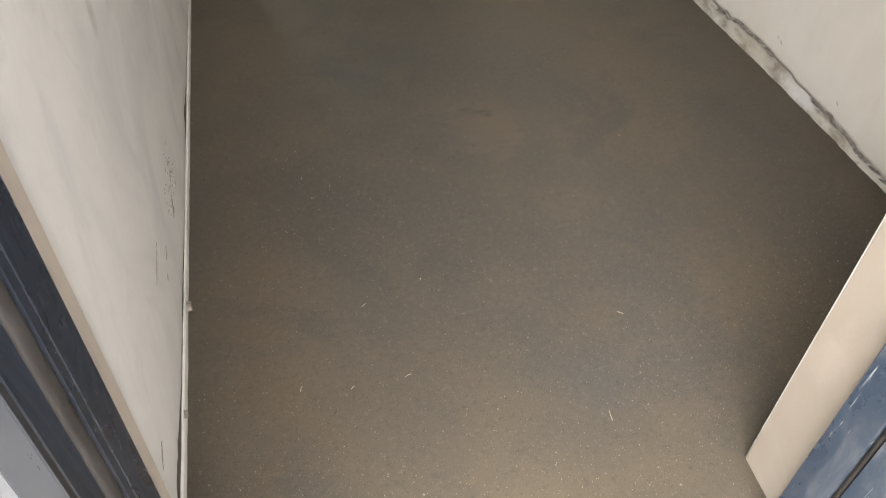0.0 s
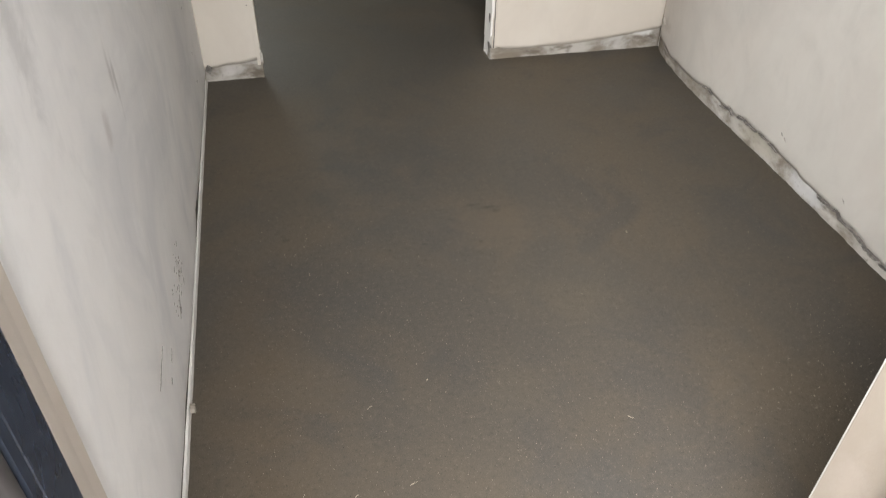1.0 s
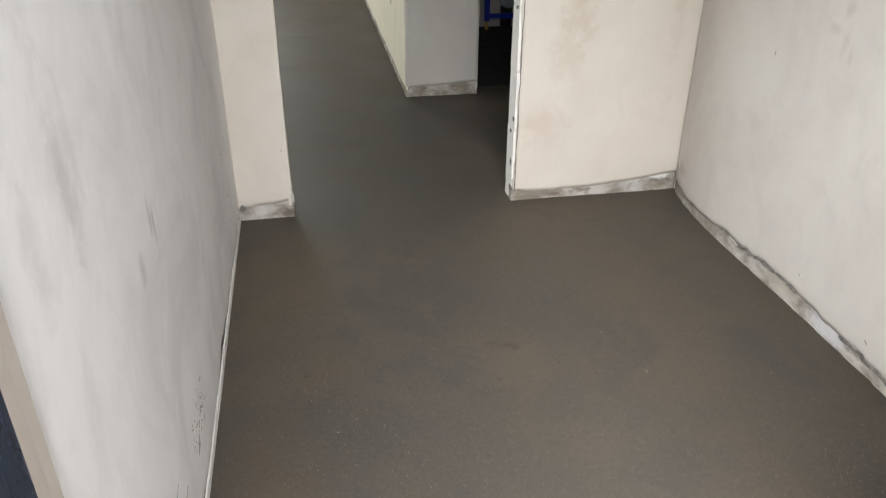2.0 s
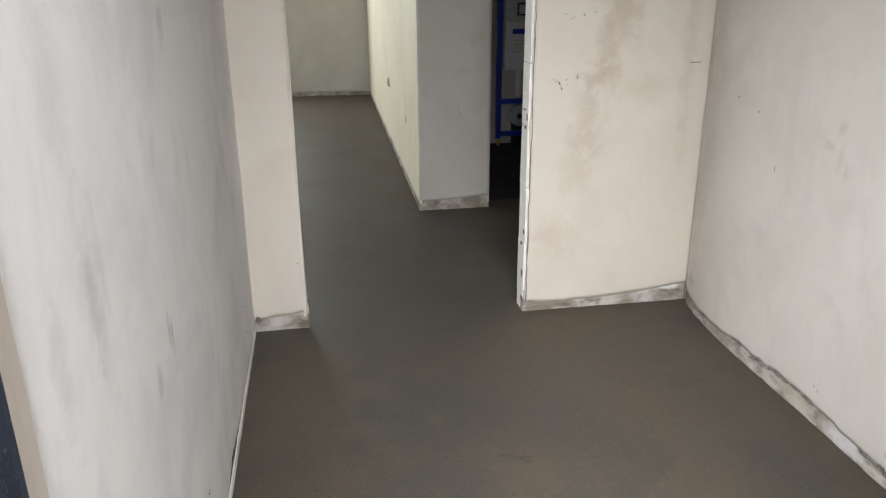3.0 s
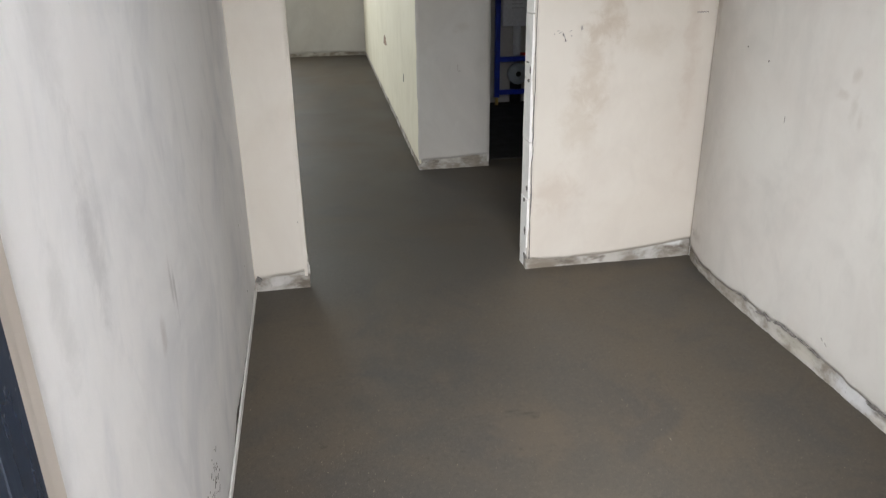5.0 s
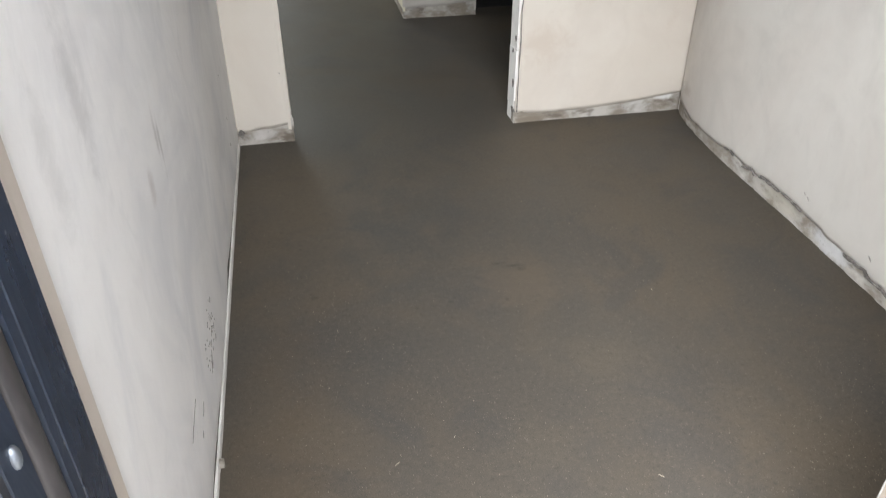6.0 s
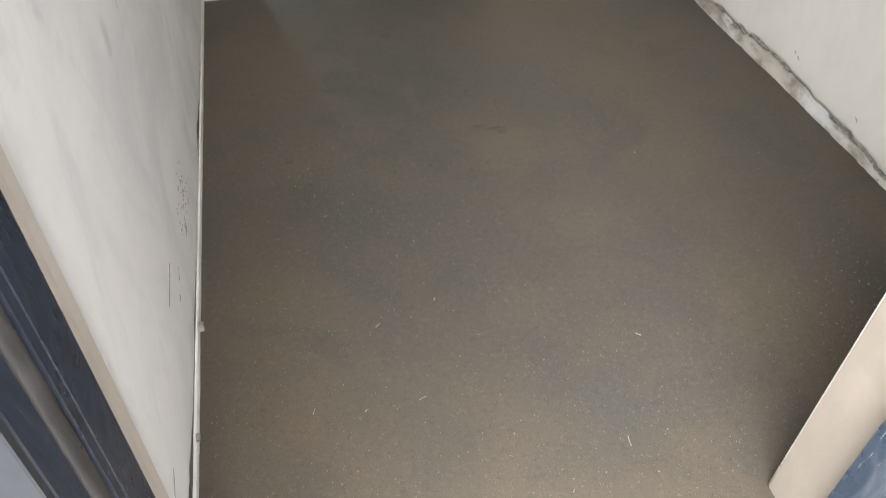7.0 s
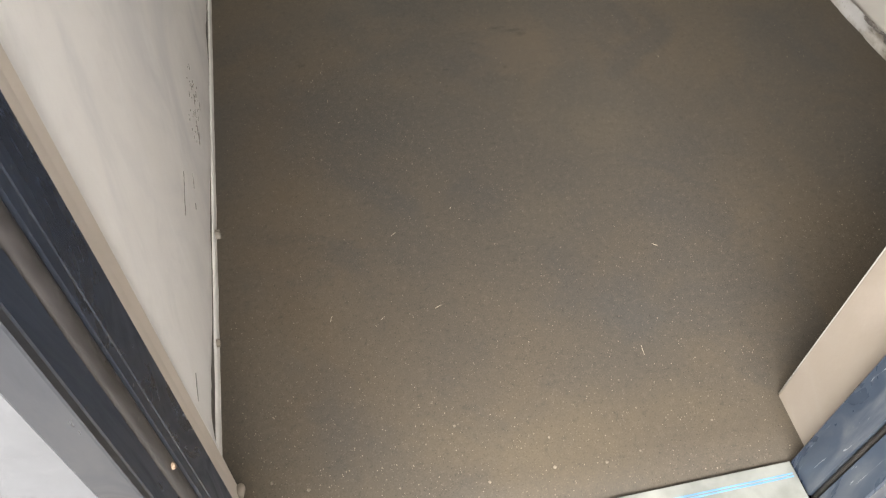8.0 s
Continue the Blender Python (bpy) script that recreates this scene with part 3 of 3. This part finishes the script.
smooth(part("corner_bead", tube([(1.0258, -2.2472, 0.004 + 2.1 * k / 20) for k in range(21)], 0.0017, 8), WINFRAME, wall_s, "white metal corner bead"))
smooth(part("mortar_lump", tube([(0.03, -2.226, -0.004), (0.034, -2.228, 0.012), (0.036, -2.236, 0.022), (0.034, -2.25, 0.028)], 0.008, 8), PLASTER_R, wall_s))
part("stairwell_plaster", box(-3.3, 0.048, -2.507, -2.494, -0.02, 4.005), OUTER, wall_s)
part("stairwell_plaster", box(1.03, 2.4, -2.506, -2.494, -0.02, 4.005), OUTER, wall_s)
part("stairwell_plaster", box(0.042, 1.03, -2.506, -2.494, 2.12, 4.005), OUTER, wall_s)

# ---- entrance door frame ----
frame_root = tagged(new("door_frame"), "dark blue coated door frame dusted with mortar", "door frame")
frame_root.location = (0.54, -2.44, 0)


def frame_part(name, bm, material, label="", parent=None):
    bmesh.ops.translate(bm, verts=bm.verts, vec=(-0.54, 2.44, 0))
    return part(name, bm, material, parent or frame_root, label)


def flat_tube(pts, rx, ry, sides=14):
    """A soft oval rubber profile drawn along points."""
    bm = bmesh.new()
    rings = [[bm.verts.new((x + rx * math.cos(k * math.tau / sides), y + ry * math.sin(k * math.tau / sides), z)) for k in range(sides)] for x, y, z in pts]
    for a, b in zip(rings, rings[1:]):
        for k in range(sides):
            bm.faces.new((a[k], a[(k + 1) % sides], b[(k + 1) % sides], b[k]))
    bm.faces.new(rings[0][::-1])
    bm.faces.new(rings[-1])
    return bm


L, R = 0.080, 0.982
post_l = frame_part("post", prism([(0.03, -2.372), (0.03, -2.496), (0.05, -2.502), (L - 0.003, -2.502), (L, -2.499), (L, -2.469), (L - 0.008, -2.466),
                                   (L - 0.008, -2.437), (L, -2.434), (L, -2.4225), (L - 0.001, -2.4215), (L - 0.001, -2.4205), (L, -2.4195), (L, -2.374), (L - 0.003, -2.371)], 0, 2.1), FRAME, "dark blue-black post")
frame_part("outer_lip", prism([(0.049, -2.496), (0.049, -2.508), (0.051, -2.51), (L - 0.002, -2.51), (L, -2.5095), (L, -2.5022)], 0, 2.1), LIP, "outer edge of the dark frame, painted as lit", post_l)
post_r = frame_part("post", prism([(1.04, -2.372), (R + 0.003, -2.371), (R, -2.374), (R, -2.434), (R + 0.009, -2.437), (R + 0.009, -2.446), (R, -2.449),
                                   (R, -2.494), (R + 0.003, -2.497), (1.04, -2.497)], 0, 2.1), FRAME_LIT_DUSTY, "dark blue post painted as lit, with mortar smears")
frame_part("head", box(L, R, -2.497, -2.373, 2.04, 2.1, bevel=0.003), FRAME, "dark blue head rail")
smooth(frame_part("gasket", flat_tube([(L - 0.004, -2.4515, 0.002 + 2.03 * k / 24) for k in range(25)], 0.006, 0.0135), GASKET, "grey rubber gasket", post_l))
smooth(frame_part("gasket", tube([(R + 0.006, -2.4415, 0.002 + 2.03 * k / 24) for k in range(25)], 0.0052, 8), GASKET_BLACK, "black rubber gasket", post_r))
for z in (0.962, 1.7):
    bm = bmesh.new()
    bmesh.ops.create_uvsphere(bm, u_segments=16, v_segments=10, radius=1)
    for v in bm.verts:
        v.co = (L + 0.0005 + 0.0035 * v.co.x, -2.484 + 0.0052 * v.co.y, z + 0.009 * v.co.z)
    smooth(frame_part("striker", bm, STEEL, "bright steel striker stud", post_l))
smooth(frame_part("rust_spot", flake((L + 0.0025, -2.4515, 0.593), (0, 1, 0), (0, 0, 1), (1, 0, 0), 0.009, 0.014, 4, 0.001), BROWN, "small orange rust spot", post_l))

threshold = tagged(new("threshold"), "pale threshold board printed with blue lines", "threshold")


def bar_between(x0, x1, y, w, z0, z1):
    return box(x0, x1, y - w / 2, y + w / 2, z0, z1)


part("board", box(0.083, 0.979, -2.49, -2.3725, -0.02, 0.004, bevel=0.002), BOARD, threshold)
for y in (-2.3945, -2.3995):
    part("blue_line", bar_between(0.09, 0.972, y, 0.0022, 0.003, 0.0049), BLUE_LINE, threshold, "thin blue printed line")

# ---- corridor, column and far room ----
wall_c = structure("wall_corridor", prism([(0.926, 1.63), (1.346, 1.63), (1.346, 1.745), (1.04, 1.745), (1.15, 7.0), (1.035, 7.0)], -0.05, HIGH + 0.03), BLOCK, "plaster wall with a blunt end towards the hall", "wall")
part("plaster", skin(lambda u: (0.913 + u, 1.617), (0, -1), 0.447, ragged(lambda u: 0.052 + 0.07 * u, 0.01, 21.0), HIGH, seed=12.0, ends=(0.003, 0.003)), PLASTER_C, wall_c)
part("base_strip", strip(lambda u: (0.915 + u, 1.626), (0, -1), 0.444, 0.13, 0.004, seed=13.3), MORTAR, wall_c, "ragged strip of raw grey mortar")
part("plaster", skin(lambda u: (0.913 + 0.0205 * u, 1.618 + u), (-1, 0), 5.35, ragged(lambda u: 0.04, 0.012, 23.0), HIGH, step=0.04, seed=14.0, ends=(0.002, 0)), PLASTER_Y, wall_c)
part("base_strip", strip(lambda u: (0.92 + 0.0205 * u, 1.62 + u), (-1, 0), 5.35, 0.1, 0.004, step=0.03, seed=15.0), MORTAR, wall_c, "ragged strip of raw grey mortar")
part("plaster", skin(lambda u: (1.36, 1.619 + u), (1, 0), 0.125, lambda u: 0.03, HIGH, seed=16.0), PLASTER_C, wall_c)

wall_f = structure("wall_far", box(ROOM_WIN[1], 1.2, 7.015, 7.2, -0.05, HIGH + 0.03), BLOCK, "plain plaster wall at the end of the corridor", "wall")
part("plaster", skin(lambda u: (ROOM_WIN[1] + u, 7.0), (0, -1), 1.5, ragged(lambda u: 0.045, 0.012, 31.0), HIGH, step=0.05, seed=17.0), PLASTER_C, wall_f)
part("base_strip", strip(lambda u: (ROOM_WIN[1] + u, 7.008), (0, -1), 1.5, 0.12, 0.005, step=0.03, seed=18.0), MORTAR, wall_f, "ragged strip of raw grey mortar")
part("block_wall", box(-3.6, ROOM_WIN[0], 7.0, 7.2, -0.05, HIGH + 0.03), UNSEEN_GREY, wall_f)
part("block_wall", box(ROOM_WIN[0], ROOM_WIN[1], 7.0, 7.2, 2.35, HIGH), PLASTER_E, wall_f)
part("block_wall", box(ROOM_WIN[0], ROOM_WIN[1], 7.0, 7.2, -0.05, 0.95), PLASTER_E, wall_f)
# out of view: added to close the room and limit its bounce
wall_rw = structure("wall_room_west", box(-3.75, -3.6, 0.0, SIDE_WIN[0], -0.05, HIGH + 0.03), UNSEEN_GREY, "unseen wall closing the far room, dark to cut bounce", "wall")
part("block_wall", box(-3.75, -3.6, SIDE_WIN[1], 7.2, -0.05, HIGH + 0.03), UNSEEN_GREY, wall_rw)
part("block_wall", box(-3.75, -3.6, SIDE_WIN[0], SIDE_WIN[1], -0.05, SIDE_WIN[2]), UNSEEN_GREY, wall_rw)
part("block_wall", box(-3.75, -3.6, SIDE_WIN[0], SIDE_WIN[1], SIDE_WIN[3], HIGH + 0.03), UNSEEN_GREY, wall_rw)
structure("wall_room_south", box(-3.6, -0.1, -0.05, 0.03, -0.05, HIGH + 0.03), UNSEEN_GREY, "unseen wall closing the far room, dark to cut bounce", "wall")
structure("wall_side_east", box(3.05, 3.2, 0.1, 7.2, -0.05, HIGH + 0.03), PLASTER_C, "plain plaster wall closing the side passage", "wall")
structure("wall_side_south", box(1.9, 3.2, 0.1, 0.16, -0.05, HIGH + 0.03), PLASTER_C, "plain plaster wall closing the side passage", "wall")
structure("wall_wc_north", box(1.06, 3.05, 3.57, 3.7, -0.05, HIGH + 0.03), PLASTER_C, "grey plaster wall behind the cistern frame", "wall")
structure("wall_wc_front", box(2.25, 3.05, 1.625, 1.745, -0.05, HIGH + 0.03), PLASTER_C, "plain plaster wall beside the toilet opening", "wall")
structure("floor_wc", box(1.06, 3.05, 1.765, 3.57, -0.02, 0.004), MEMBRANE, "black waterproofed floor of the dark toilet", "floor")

# ---- unseen gallery in front of the door, added to shape and bounce the daylight ----
structure("unseen_gallery_roof", box(-3.45, 2.55, -4.4, -2.494, 4.0, 4.15), CEIL, "unseen slab above the added gallery", "ceiling")
structure("unseen_gallery_west", box(-3.45, -3.3, -4.4, -2.494, -0.1, 4.01), PLASTER_W, "unseen white end wall, added to bounce light", "wall")
structure("unseen_gallery_east", box(2.4, 2.55, -4.4, -2.494, -0.1, 4.01), PLASTER_W, "unseen white end wall, added to bounce light", "wall")
structure("light_sill", box(-3.3, 2.4, -4.4, -4.28, -0.1, 2.09), PLASTER_W, "unseen white screen below the added light opening", "wall")
structure("unseen_gallery_beam", box(-3.3, 2.4, -4.4, -4.28, 3.88, 4.02), PLASTER_W, "unseen beam above the added light opening", "wall")

# ---- toilet: installation frame ----
wc = tagged(new("cistern_frame"), "blue steel wall-hung toilet frame with white cistern", "toilet frame")
wc.location, wc.scale = (1.867, 3.455, 0), (1, 1, 1.03)


def wc_part(name, bm, material, label="", parent=None):
    bmesh.ops.translate(bm, verts=bm.verts, vec=(-1.82, -3.34, 0))
    return part(name, bm, material, parent or wc, label)


for x in (1.80, 2.26):
    wc_part("upright", box(x, x + 0.042, 3.32, 3.36, 0.07, 1.275, bevel=0.004), WC_BLUE, "dark blue steel upright")
    wc_part("foot", box(x + 0.008, x + 0.034, 3.328, 3.352, 0.004, 0.08, bevel=0.003), BRASS, "zinc-yellow adjustable foot")
for z0, z1 in ((1.235, 1.275), (0.36, 0.40), (0.09, 0.13)):
    wc_part("crossbar", box(1.842, 2.26, 3.322, 3.358, z0, z1, bevel=0.004), WC_BLUE, "dark blue steel crossbar")
cistern = wc_part("cistern", box(1.865, 2.235, 3.335, 3.44, 0.64, 1.03, bevel=0.012), WC_WHITE, "white insulated cistern")
panel = wc_part("access_box", box(1.85, 2.25, 3.315, 3.44, 1.03, 1.225, bevel=0.008), WC_PANEL, "pale grey access box")
wc_part("access_frame", box(1.96, 2.14, 3.306, 3.316, 1.07, 1.17, bevel=0.004), BLACK, "dark recessed frame", panel)
wc_part("access_plate", box(1.975, 2.125, 3.301, 3.3065, 1.083, 1.155, bevel=0.003), WC_PANEL, "", panel)
wc_part("sticker", box(1.93, 2.1, 3.331, 3.3355, 0.925, 0.965), WC_BLUE, "dark blue sticker", cistern)
for k in range(4):
    wc_part("print_bar", box(1.94, 2.05 - 0.02 * (k % 2), 3.3325, 3.3355, 0.78 + 0.03 * k, 0.788 + 0.03 * k), WC_PANEL, "", cistern)
smooth(wc_part("flush_pipe", tube([(2.0, 3.38, 0.66), (2.0, 3.38, 0.5), (2.0, 3.37, 0.44), (2.0, 3.35, 0.41)], 0.032, 16), WC_WHITE, "white flush pipe"))
smooth(wc_part("valve", tube([(2.02, 3.33, 0.42), (2.05, 3.32, 0.42), (2.08, 3.31, 0.42)], 0.014, 10), RED, "red valve cap"))
smooth(wc_part("drain_flange", tube([(2.0, 3.30, 0.26), (2.0, 3.325, 0.26), (2.0, 3.36, 0.26)], 0.085, 24), WC_GREY, "pale grey drain flange"))
smooth(wc_part("drain_bore", tube([(2.0, 3.296, 0.26), (2.0, 3.31, 0.26)], 0.022, 16), BLACK))
smooth(wc_part("drain_bend", tube([(2.0, 3.37, 0.26), (2.0, 3.385, 0.2), (2.0, 3.385, 0.1), (2.0, 3.385, 0.01)], 0.05, 16), BLACK, "black drain bend"))

# ---- electrical boxes ----
wall_box = tagged(new("electrical_box"), "round orange-brown flush box with wire ends", "electrical box")
wall_box.location = (1.187, 1.617, 1.471)
bm = bmesh.new()
ringo, ringi, deep = [], [], []
for k in range(24):
    c, s_ = math.cos(k * math.tau / 24), math.sin(k * math.tau / 24)
    ringo.append(bm.verts.new((0.036 * c, -0.007, 0.036 * s_)))
    ringi.append(bm.verts.new((0.031 * c, -0.007, 0.031 * s_)))
    deep.append(bm.verts.new((0.03 * c, -0.0035, 0.03 * s_)))
for k in range(24):
    j = (k + 1) % 24
    bm.faces.new((ringo[k], ringo[j], ringi[j], ringi[k]))
    bm.faces.new((ringi[k], ringi[j], deep[j], deep[k]))
bm.faces.new(deep)
bmesh.ops.recalc_face_normals(bm, faces=bm.faces)
part("cup", bm, RUST, wall_box)
smooth(part("wire", tube([(-0.02, -0.002, 0.012), (-0.005, -0.01, 0.004), (0.012, -0.012, -0.008), (0.022, -0.006, -0.012)], 0.004, 8), WC_WHITE, wall_box, "white wire end"))
smooth(part("wire", tube([(0.012, -0.001, 0.018), (0.004, -0.009, 0.01), (-0.012, -0.01, -0.012)], 0.003, 8), BLACK, wall_box, "black wire end"))

# ---- marks on the walls ----
Y, Z, X = (0, 1, 0), (0, 0, 1), (1, 0, 0)
rnd = random.Random(5)


def west_face(y, z):
    u = y + 2.218
    return west_line(y) + 0.0024 * (noise.noise((u * 2.2 + 1.3, z * 1.1, 1.3)) * 1.6 + noise.noise((u * 9 + 1.3, z * 3, 2.0)) * 0.5)


def scratch(y0, z0, y1, z1, w, seed):
    """A thin ragged scrape on the west plaster, from one point to another."""
    bm, r, rows = bmesh.new(), random.Random(seed), []
    for k in range(9):
        f = k / 8
        y, z = y0 + (y1 - y0) * f, z0 + (z1 - z0) * f + r.uniform(-0.0012, 0.0012)
        half = w / 2 * r.uniform(0.35, 1.1) * (1 - abs(2 * f - 1) ** 3 * 0.8)
        rows.append([bm.verts.new((west_face(y, z + d) + o, y, z + d)) for d, o in ((-half, -0.001), (-half * 0.8, 0.0009), (half * 0.8, 0.0009), (half, -0.001))])
    for p, q in zip(rows, rows[1:]):
        for i in range(3):
            bm.faces.new((p[i], q[i], q[i + 1], p[i + 1]))
    bmesh.ops.recalc_face_normals(bm, faces=bm.faces)
    return bm


for k, (y0, z0, y1, z1, w) in enumerate((
        (-1.72, 0.257, -1.80, 0.244, 0.0022), (-1.70, 0.262, -1.73, 0.254, 0.0016), (-1.455, 0.168, -1.492, 0.138, 0.0045), (-1.45, 0.176, -1.47, 0.158, 0.003), (-1.46, 0.15, -1.478, 0.142, 0.0035),
        (-1.43, 0.186, -1.445, 0.176, 0.003), (-1.395, 0.2, -1.42, 0.188, 0.003), (-1.385, 0.224, -1.4, 0.216, 0.0026), (-1.36, 0.182, -1.372, 0.176, 0.0026), (-1.43, 0.238, -1.442, 0.232, 0.0024),
        (-1.64, 0.196, -1.67, 0.184, 0.002), (-1.70, 0.174, -1.715, 0.168, 0.002), (-2.09, 0.176, -2.135, 0.162, 0.002), (-1.34, 0.242, -1.352, 0.236, 0.002), (-1.36, 0.15, -1.378, 0.142, 0.002),
        (-0.297, 0.252, -0.303, 0.248, 0.005), (-0.317, 0.162, -0.323, 0.158, 0.005), (-0.338, 0.422, -0.343, 0.418, 0.004))):
    part("scratch", scratch(y0, z0, y1, z1, w * 1.5, k), CHIP, wall_w)
speck = random.Random(8)
for k in range(34):
    y, z = -1.43 + speck.gauss(0, 0.055), 0.185 + speck.gauss(0, 0.028)
    part("fleck", flake((west_face(y, z), y, z), Y, Z, X, speck.uniform(0.004, 0.012), speck.uniform(0.002, 0.007), k, 0.0009), CHIP, wall_w)
for y, z, w, h, m in ((-0.478, 0.923, 0.008, 0.008, CHIP), (-0.331, 0.955, 0.007, 0.007, CHIP), (-0.618, 0.753, 0.004, 0.03, PALE_SCUFF)):
    part("scuff", flake((EAST(y) - 0.0015, y, z), Y, Z, (-1, 0, 0), w, h, rnd.random(), 0.001), m, wall_e)
for x, z, w, h, m in ((1.256, 0.978, 0.005, 0.014, CHIP), (1.266, 0.957, 0.004, 0.014, CHIP), (1.222, 0.98, 0.004, 0.006, PALE_SCUFF), (1.29, 0.972, 0.006, 0.006, PALE_SCUFF),
                      (1.272, 1.238, 0.022, 0.007, PALE_SCUFF), (1.39, 1.245, 0.02, 0.006, PALE_SCUFF), (1.33, 1.0, 0.012, 0.02, PALE_SCUFF), (0.19, 0.29, 0.006, 0.005, CHIP)):
    part("scuff", flake((x, 0.0085, z), X, Z, (0, -1, 0), w, h, rnd.random(), 0.0012), m, wall_n)
for y, z, w, h in ((0.03, 0.055, 0.05, 0.03), (0.06, 0.30, 0.03, 0.02), (0.03, 0.36, 0.025, 0.03), (0.05, 0.80, 0.03, 0.02), (0.03, 0.845, 0.02, 0.04), (0.07, 0.87, 0.05, 0.008)):
    part("chip_and_shade", flake((RJ - 0.0055, y, z), Y, Z, (-1, 0, 0), w, h, rnd.random(), 0.0015), CHIP, wall_n)
for x, z, w, h in ((1.245, 0.985, 0.03, 0.003), (1.262, 0.97, 0.004, 0.025), (1.268, 0.953, 0.018, 0.004), (1.285, 0.99, 0.02, 0.003), (1.235, 0.992, 0.012, 0.004), (1.30, 1.225, 0.04, 0.003), (1.345, 1.235, 0.012, 0.012)):
    part("scuff", flake((x, 0.0085, z), (0.9, 0, 0.35), (-0.35, 0, 0.9), (0, -1, 0), w, h, rnd.random(), 0.0012), PALE_SCUFF, wall_n)
part("pencil_mark", box(1.803, 1.85, 0.0064, 0.012, 1.045, 1.048), CHIP, wall_n, "short dark pencil line")
for y, z, w, h, m in ((3.85, 0.53, 0.36, 0.10, BROWN), (2.37, 0.452, 0.02, 0.06, CHIP), (2.13, 1.5, 0.06, 0.06, CHIP)):
    part("scuff", flake((0.911 + 0.0205 * (y - 1.618), y, z), Y, Z, (-1, 0, 0), w, h, rnd.random(), 0.002), m, wall_c)
for x, z, w, h in ((1.16, 0.62, 0.006, 0.05), (1.17, 0.6, 0.03, 0.006), (1.30, 1.23, 0.03, 0.006)):
    part("scuff", flake((x, 1.6155, z), X, Z, (0, -1, 0), w, h, rnd.random(), 0.0012), PALE_SCUFF, wall_c)
# dark flakes paint the undercut shade below the broken plaster edge, in two stretches
for k in range(54):
    y = rnd.choice((rnd.uniform(-1.0, -0.5), rnd.uniform(-1.75, -1.24), rnd.uniform(-1.75, -1.24)))
    u = y + 2.25
    part("chip_and_shade", flake((EAST(y) - 0.0025, y, east_foot(u) + rnd.uniform(-0.001, 0.004)), (0, 1, (east_foot(u + 0.01) - east_foot(u - 0.01)) / 0.02), Z, (-1, 0, 0),
                               rnd.uniform(0.02, 0.07), rnd.uniform(0.004, 0.010), rnd.random(), 0.003), CHIP, wall_e)
for y, z, w, h in ((-1.01, 0.12, 0.02, 0.004), (-0.99, 0.128, 0.016, 0.004), (-1.33, 0.10, 0.02, 0.004), (-0.04, 0.14, 0.03, 0.006), (-0.055, 0.13, 0.02, 0.005)):
    part("scuff", flake((EAST(y) - 0.002, y, z), (0, 0.8, 0.6), Z, (-1, 0, 0), w, h, rnd.random(), 0.001), PALE_SCUFF, wall_e)

# ---- crumbs and straws on the screed ----
def crumb(at, size, seed, material, name="crumb", label="small mortar crumb on the screed"):
    bm = bmesh.new()
    bmesh.ops.create_icosphere(bm, subdivisions=1, radius=size)
    r = random.Random(seed)
    for v in bm.verts:
        v.co *= r.uniform(0.7, 1.15)
        v.co.z *= 0.65
    bmesh.ops.translate(bm, verts=bm.verts, vec=(0, 0, size * 0.3))
    ob = part(name, bm, material)
    ob.location = at
    return tagged(ob, label, "debris", "crumbs on the floor")


def straw(at, length, turn):
    bm = tube([(-length / 2, 0, 0.001), (0, 0.0008, 0.0014), (length / 2, 0, 0.001)], 0.0005, 5)
    ob = part("straw", bm, STRAW)
    ob.matrix_world = pose(*at, 0, 0, turn)
    return tagged(ob, "short pale straw lying on the screed", "debris", "straws on the floor")


for k, (x, y, s_) in enumerate(((0.571, -2.298, 0.0045), (0.664, -2.307, 0.0045), (0.453, -2.301, 0.004), (0.88, -2.27, 0.003), (0.416, -2.186, 0.004), (0.146, -2.251, 0.004), (0.085, -2.226, 0.004),
                                (0.578, -2.242, 0.0035), (0.73, -2.3, 0.003), (0.3, -2.28, 0.003), (0.24, -2.31, 0.0035))):
    crumb((x, y, 0), s_ * 0.85, k, CRUMB)
for x, y, ln, a in ((0.441, -1.922, 0.016, 20), (0.383, -1.712, 0.013, 35), (0.812, -2.104, 0.022, 85), (0.224, -1.908, 0.014, 70), (0.326, -1.927, 0.009, 40), (0.938, -1.856, 0.014, 140),
                    (0.523, -1.66, 0.007, 60), (0.311, -1.318, 0.007, 10), (1.207, -1.22, 0.008, 85)):
    straw((x, y, 0.0), ln, a)
# sand: uncountable grains, thickest near the door
sand = random.Random(11)
verts, faces = [], []
for k in range(9000):
    x = sand.uniform(0.02, 1.75)
    y = -2.36 + sand.expovariate(1.7)
    if (y < -2.25 and x > 1.0) or y > -0.1:
        continue
    r = sand.choice((0.0005, 0.0005, 0.0006, 0.0006, 0.0007, 0.0007, 0.0009, 0.0014))
    a = sand.uniform(0, 3)
    n0 = len(verts)
    verts += [(x + r * math.cos(a + j * math.tau / 4), y + r * math.sin(a + j * math.tau / 4), -0.001) for j in range(4)] + [(x, y, r * 1.1 + 0.001)]
    faces += [(n0 + j, n0 + (j + 1) % 4, n0 + 4) for j in range(4)]
me = bpy.data.meshes.new("sand")
me.from_pydata(verts, [], faces)
me.materials.append(STONE)
tagged(new("sand", me), "loose pale sand grains scattered on the screed", "sand", kind="stuff")
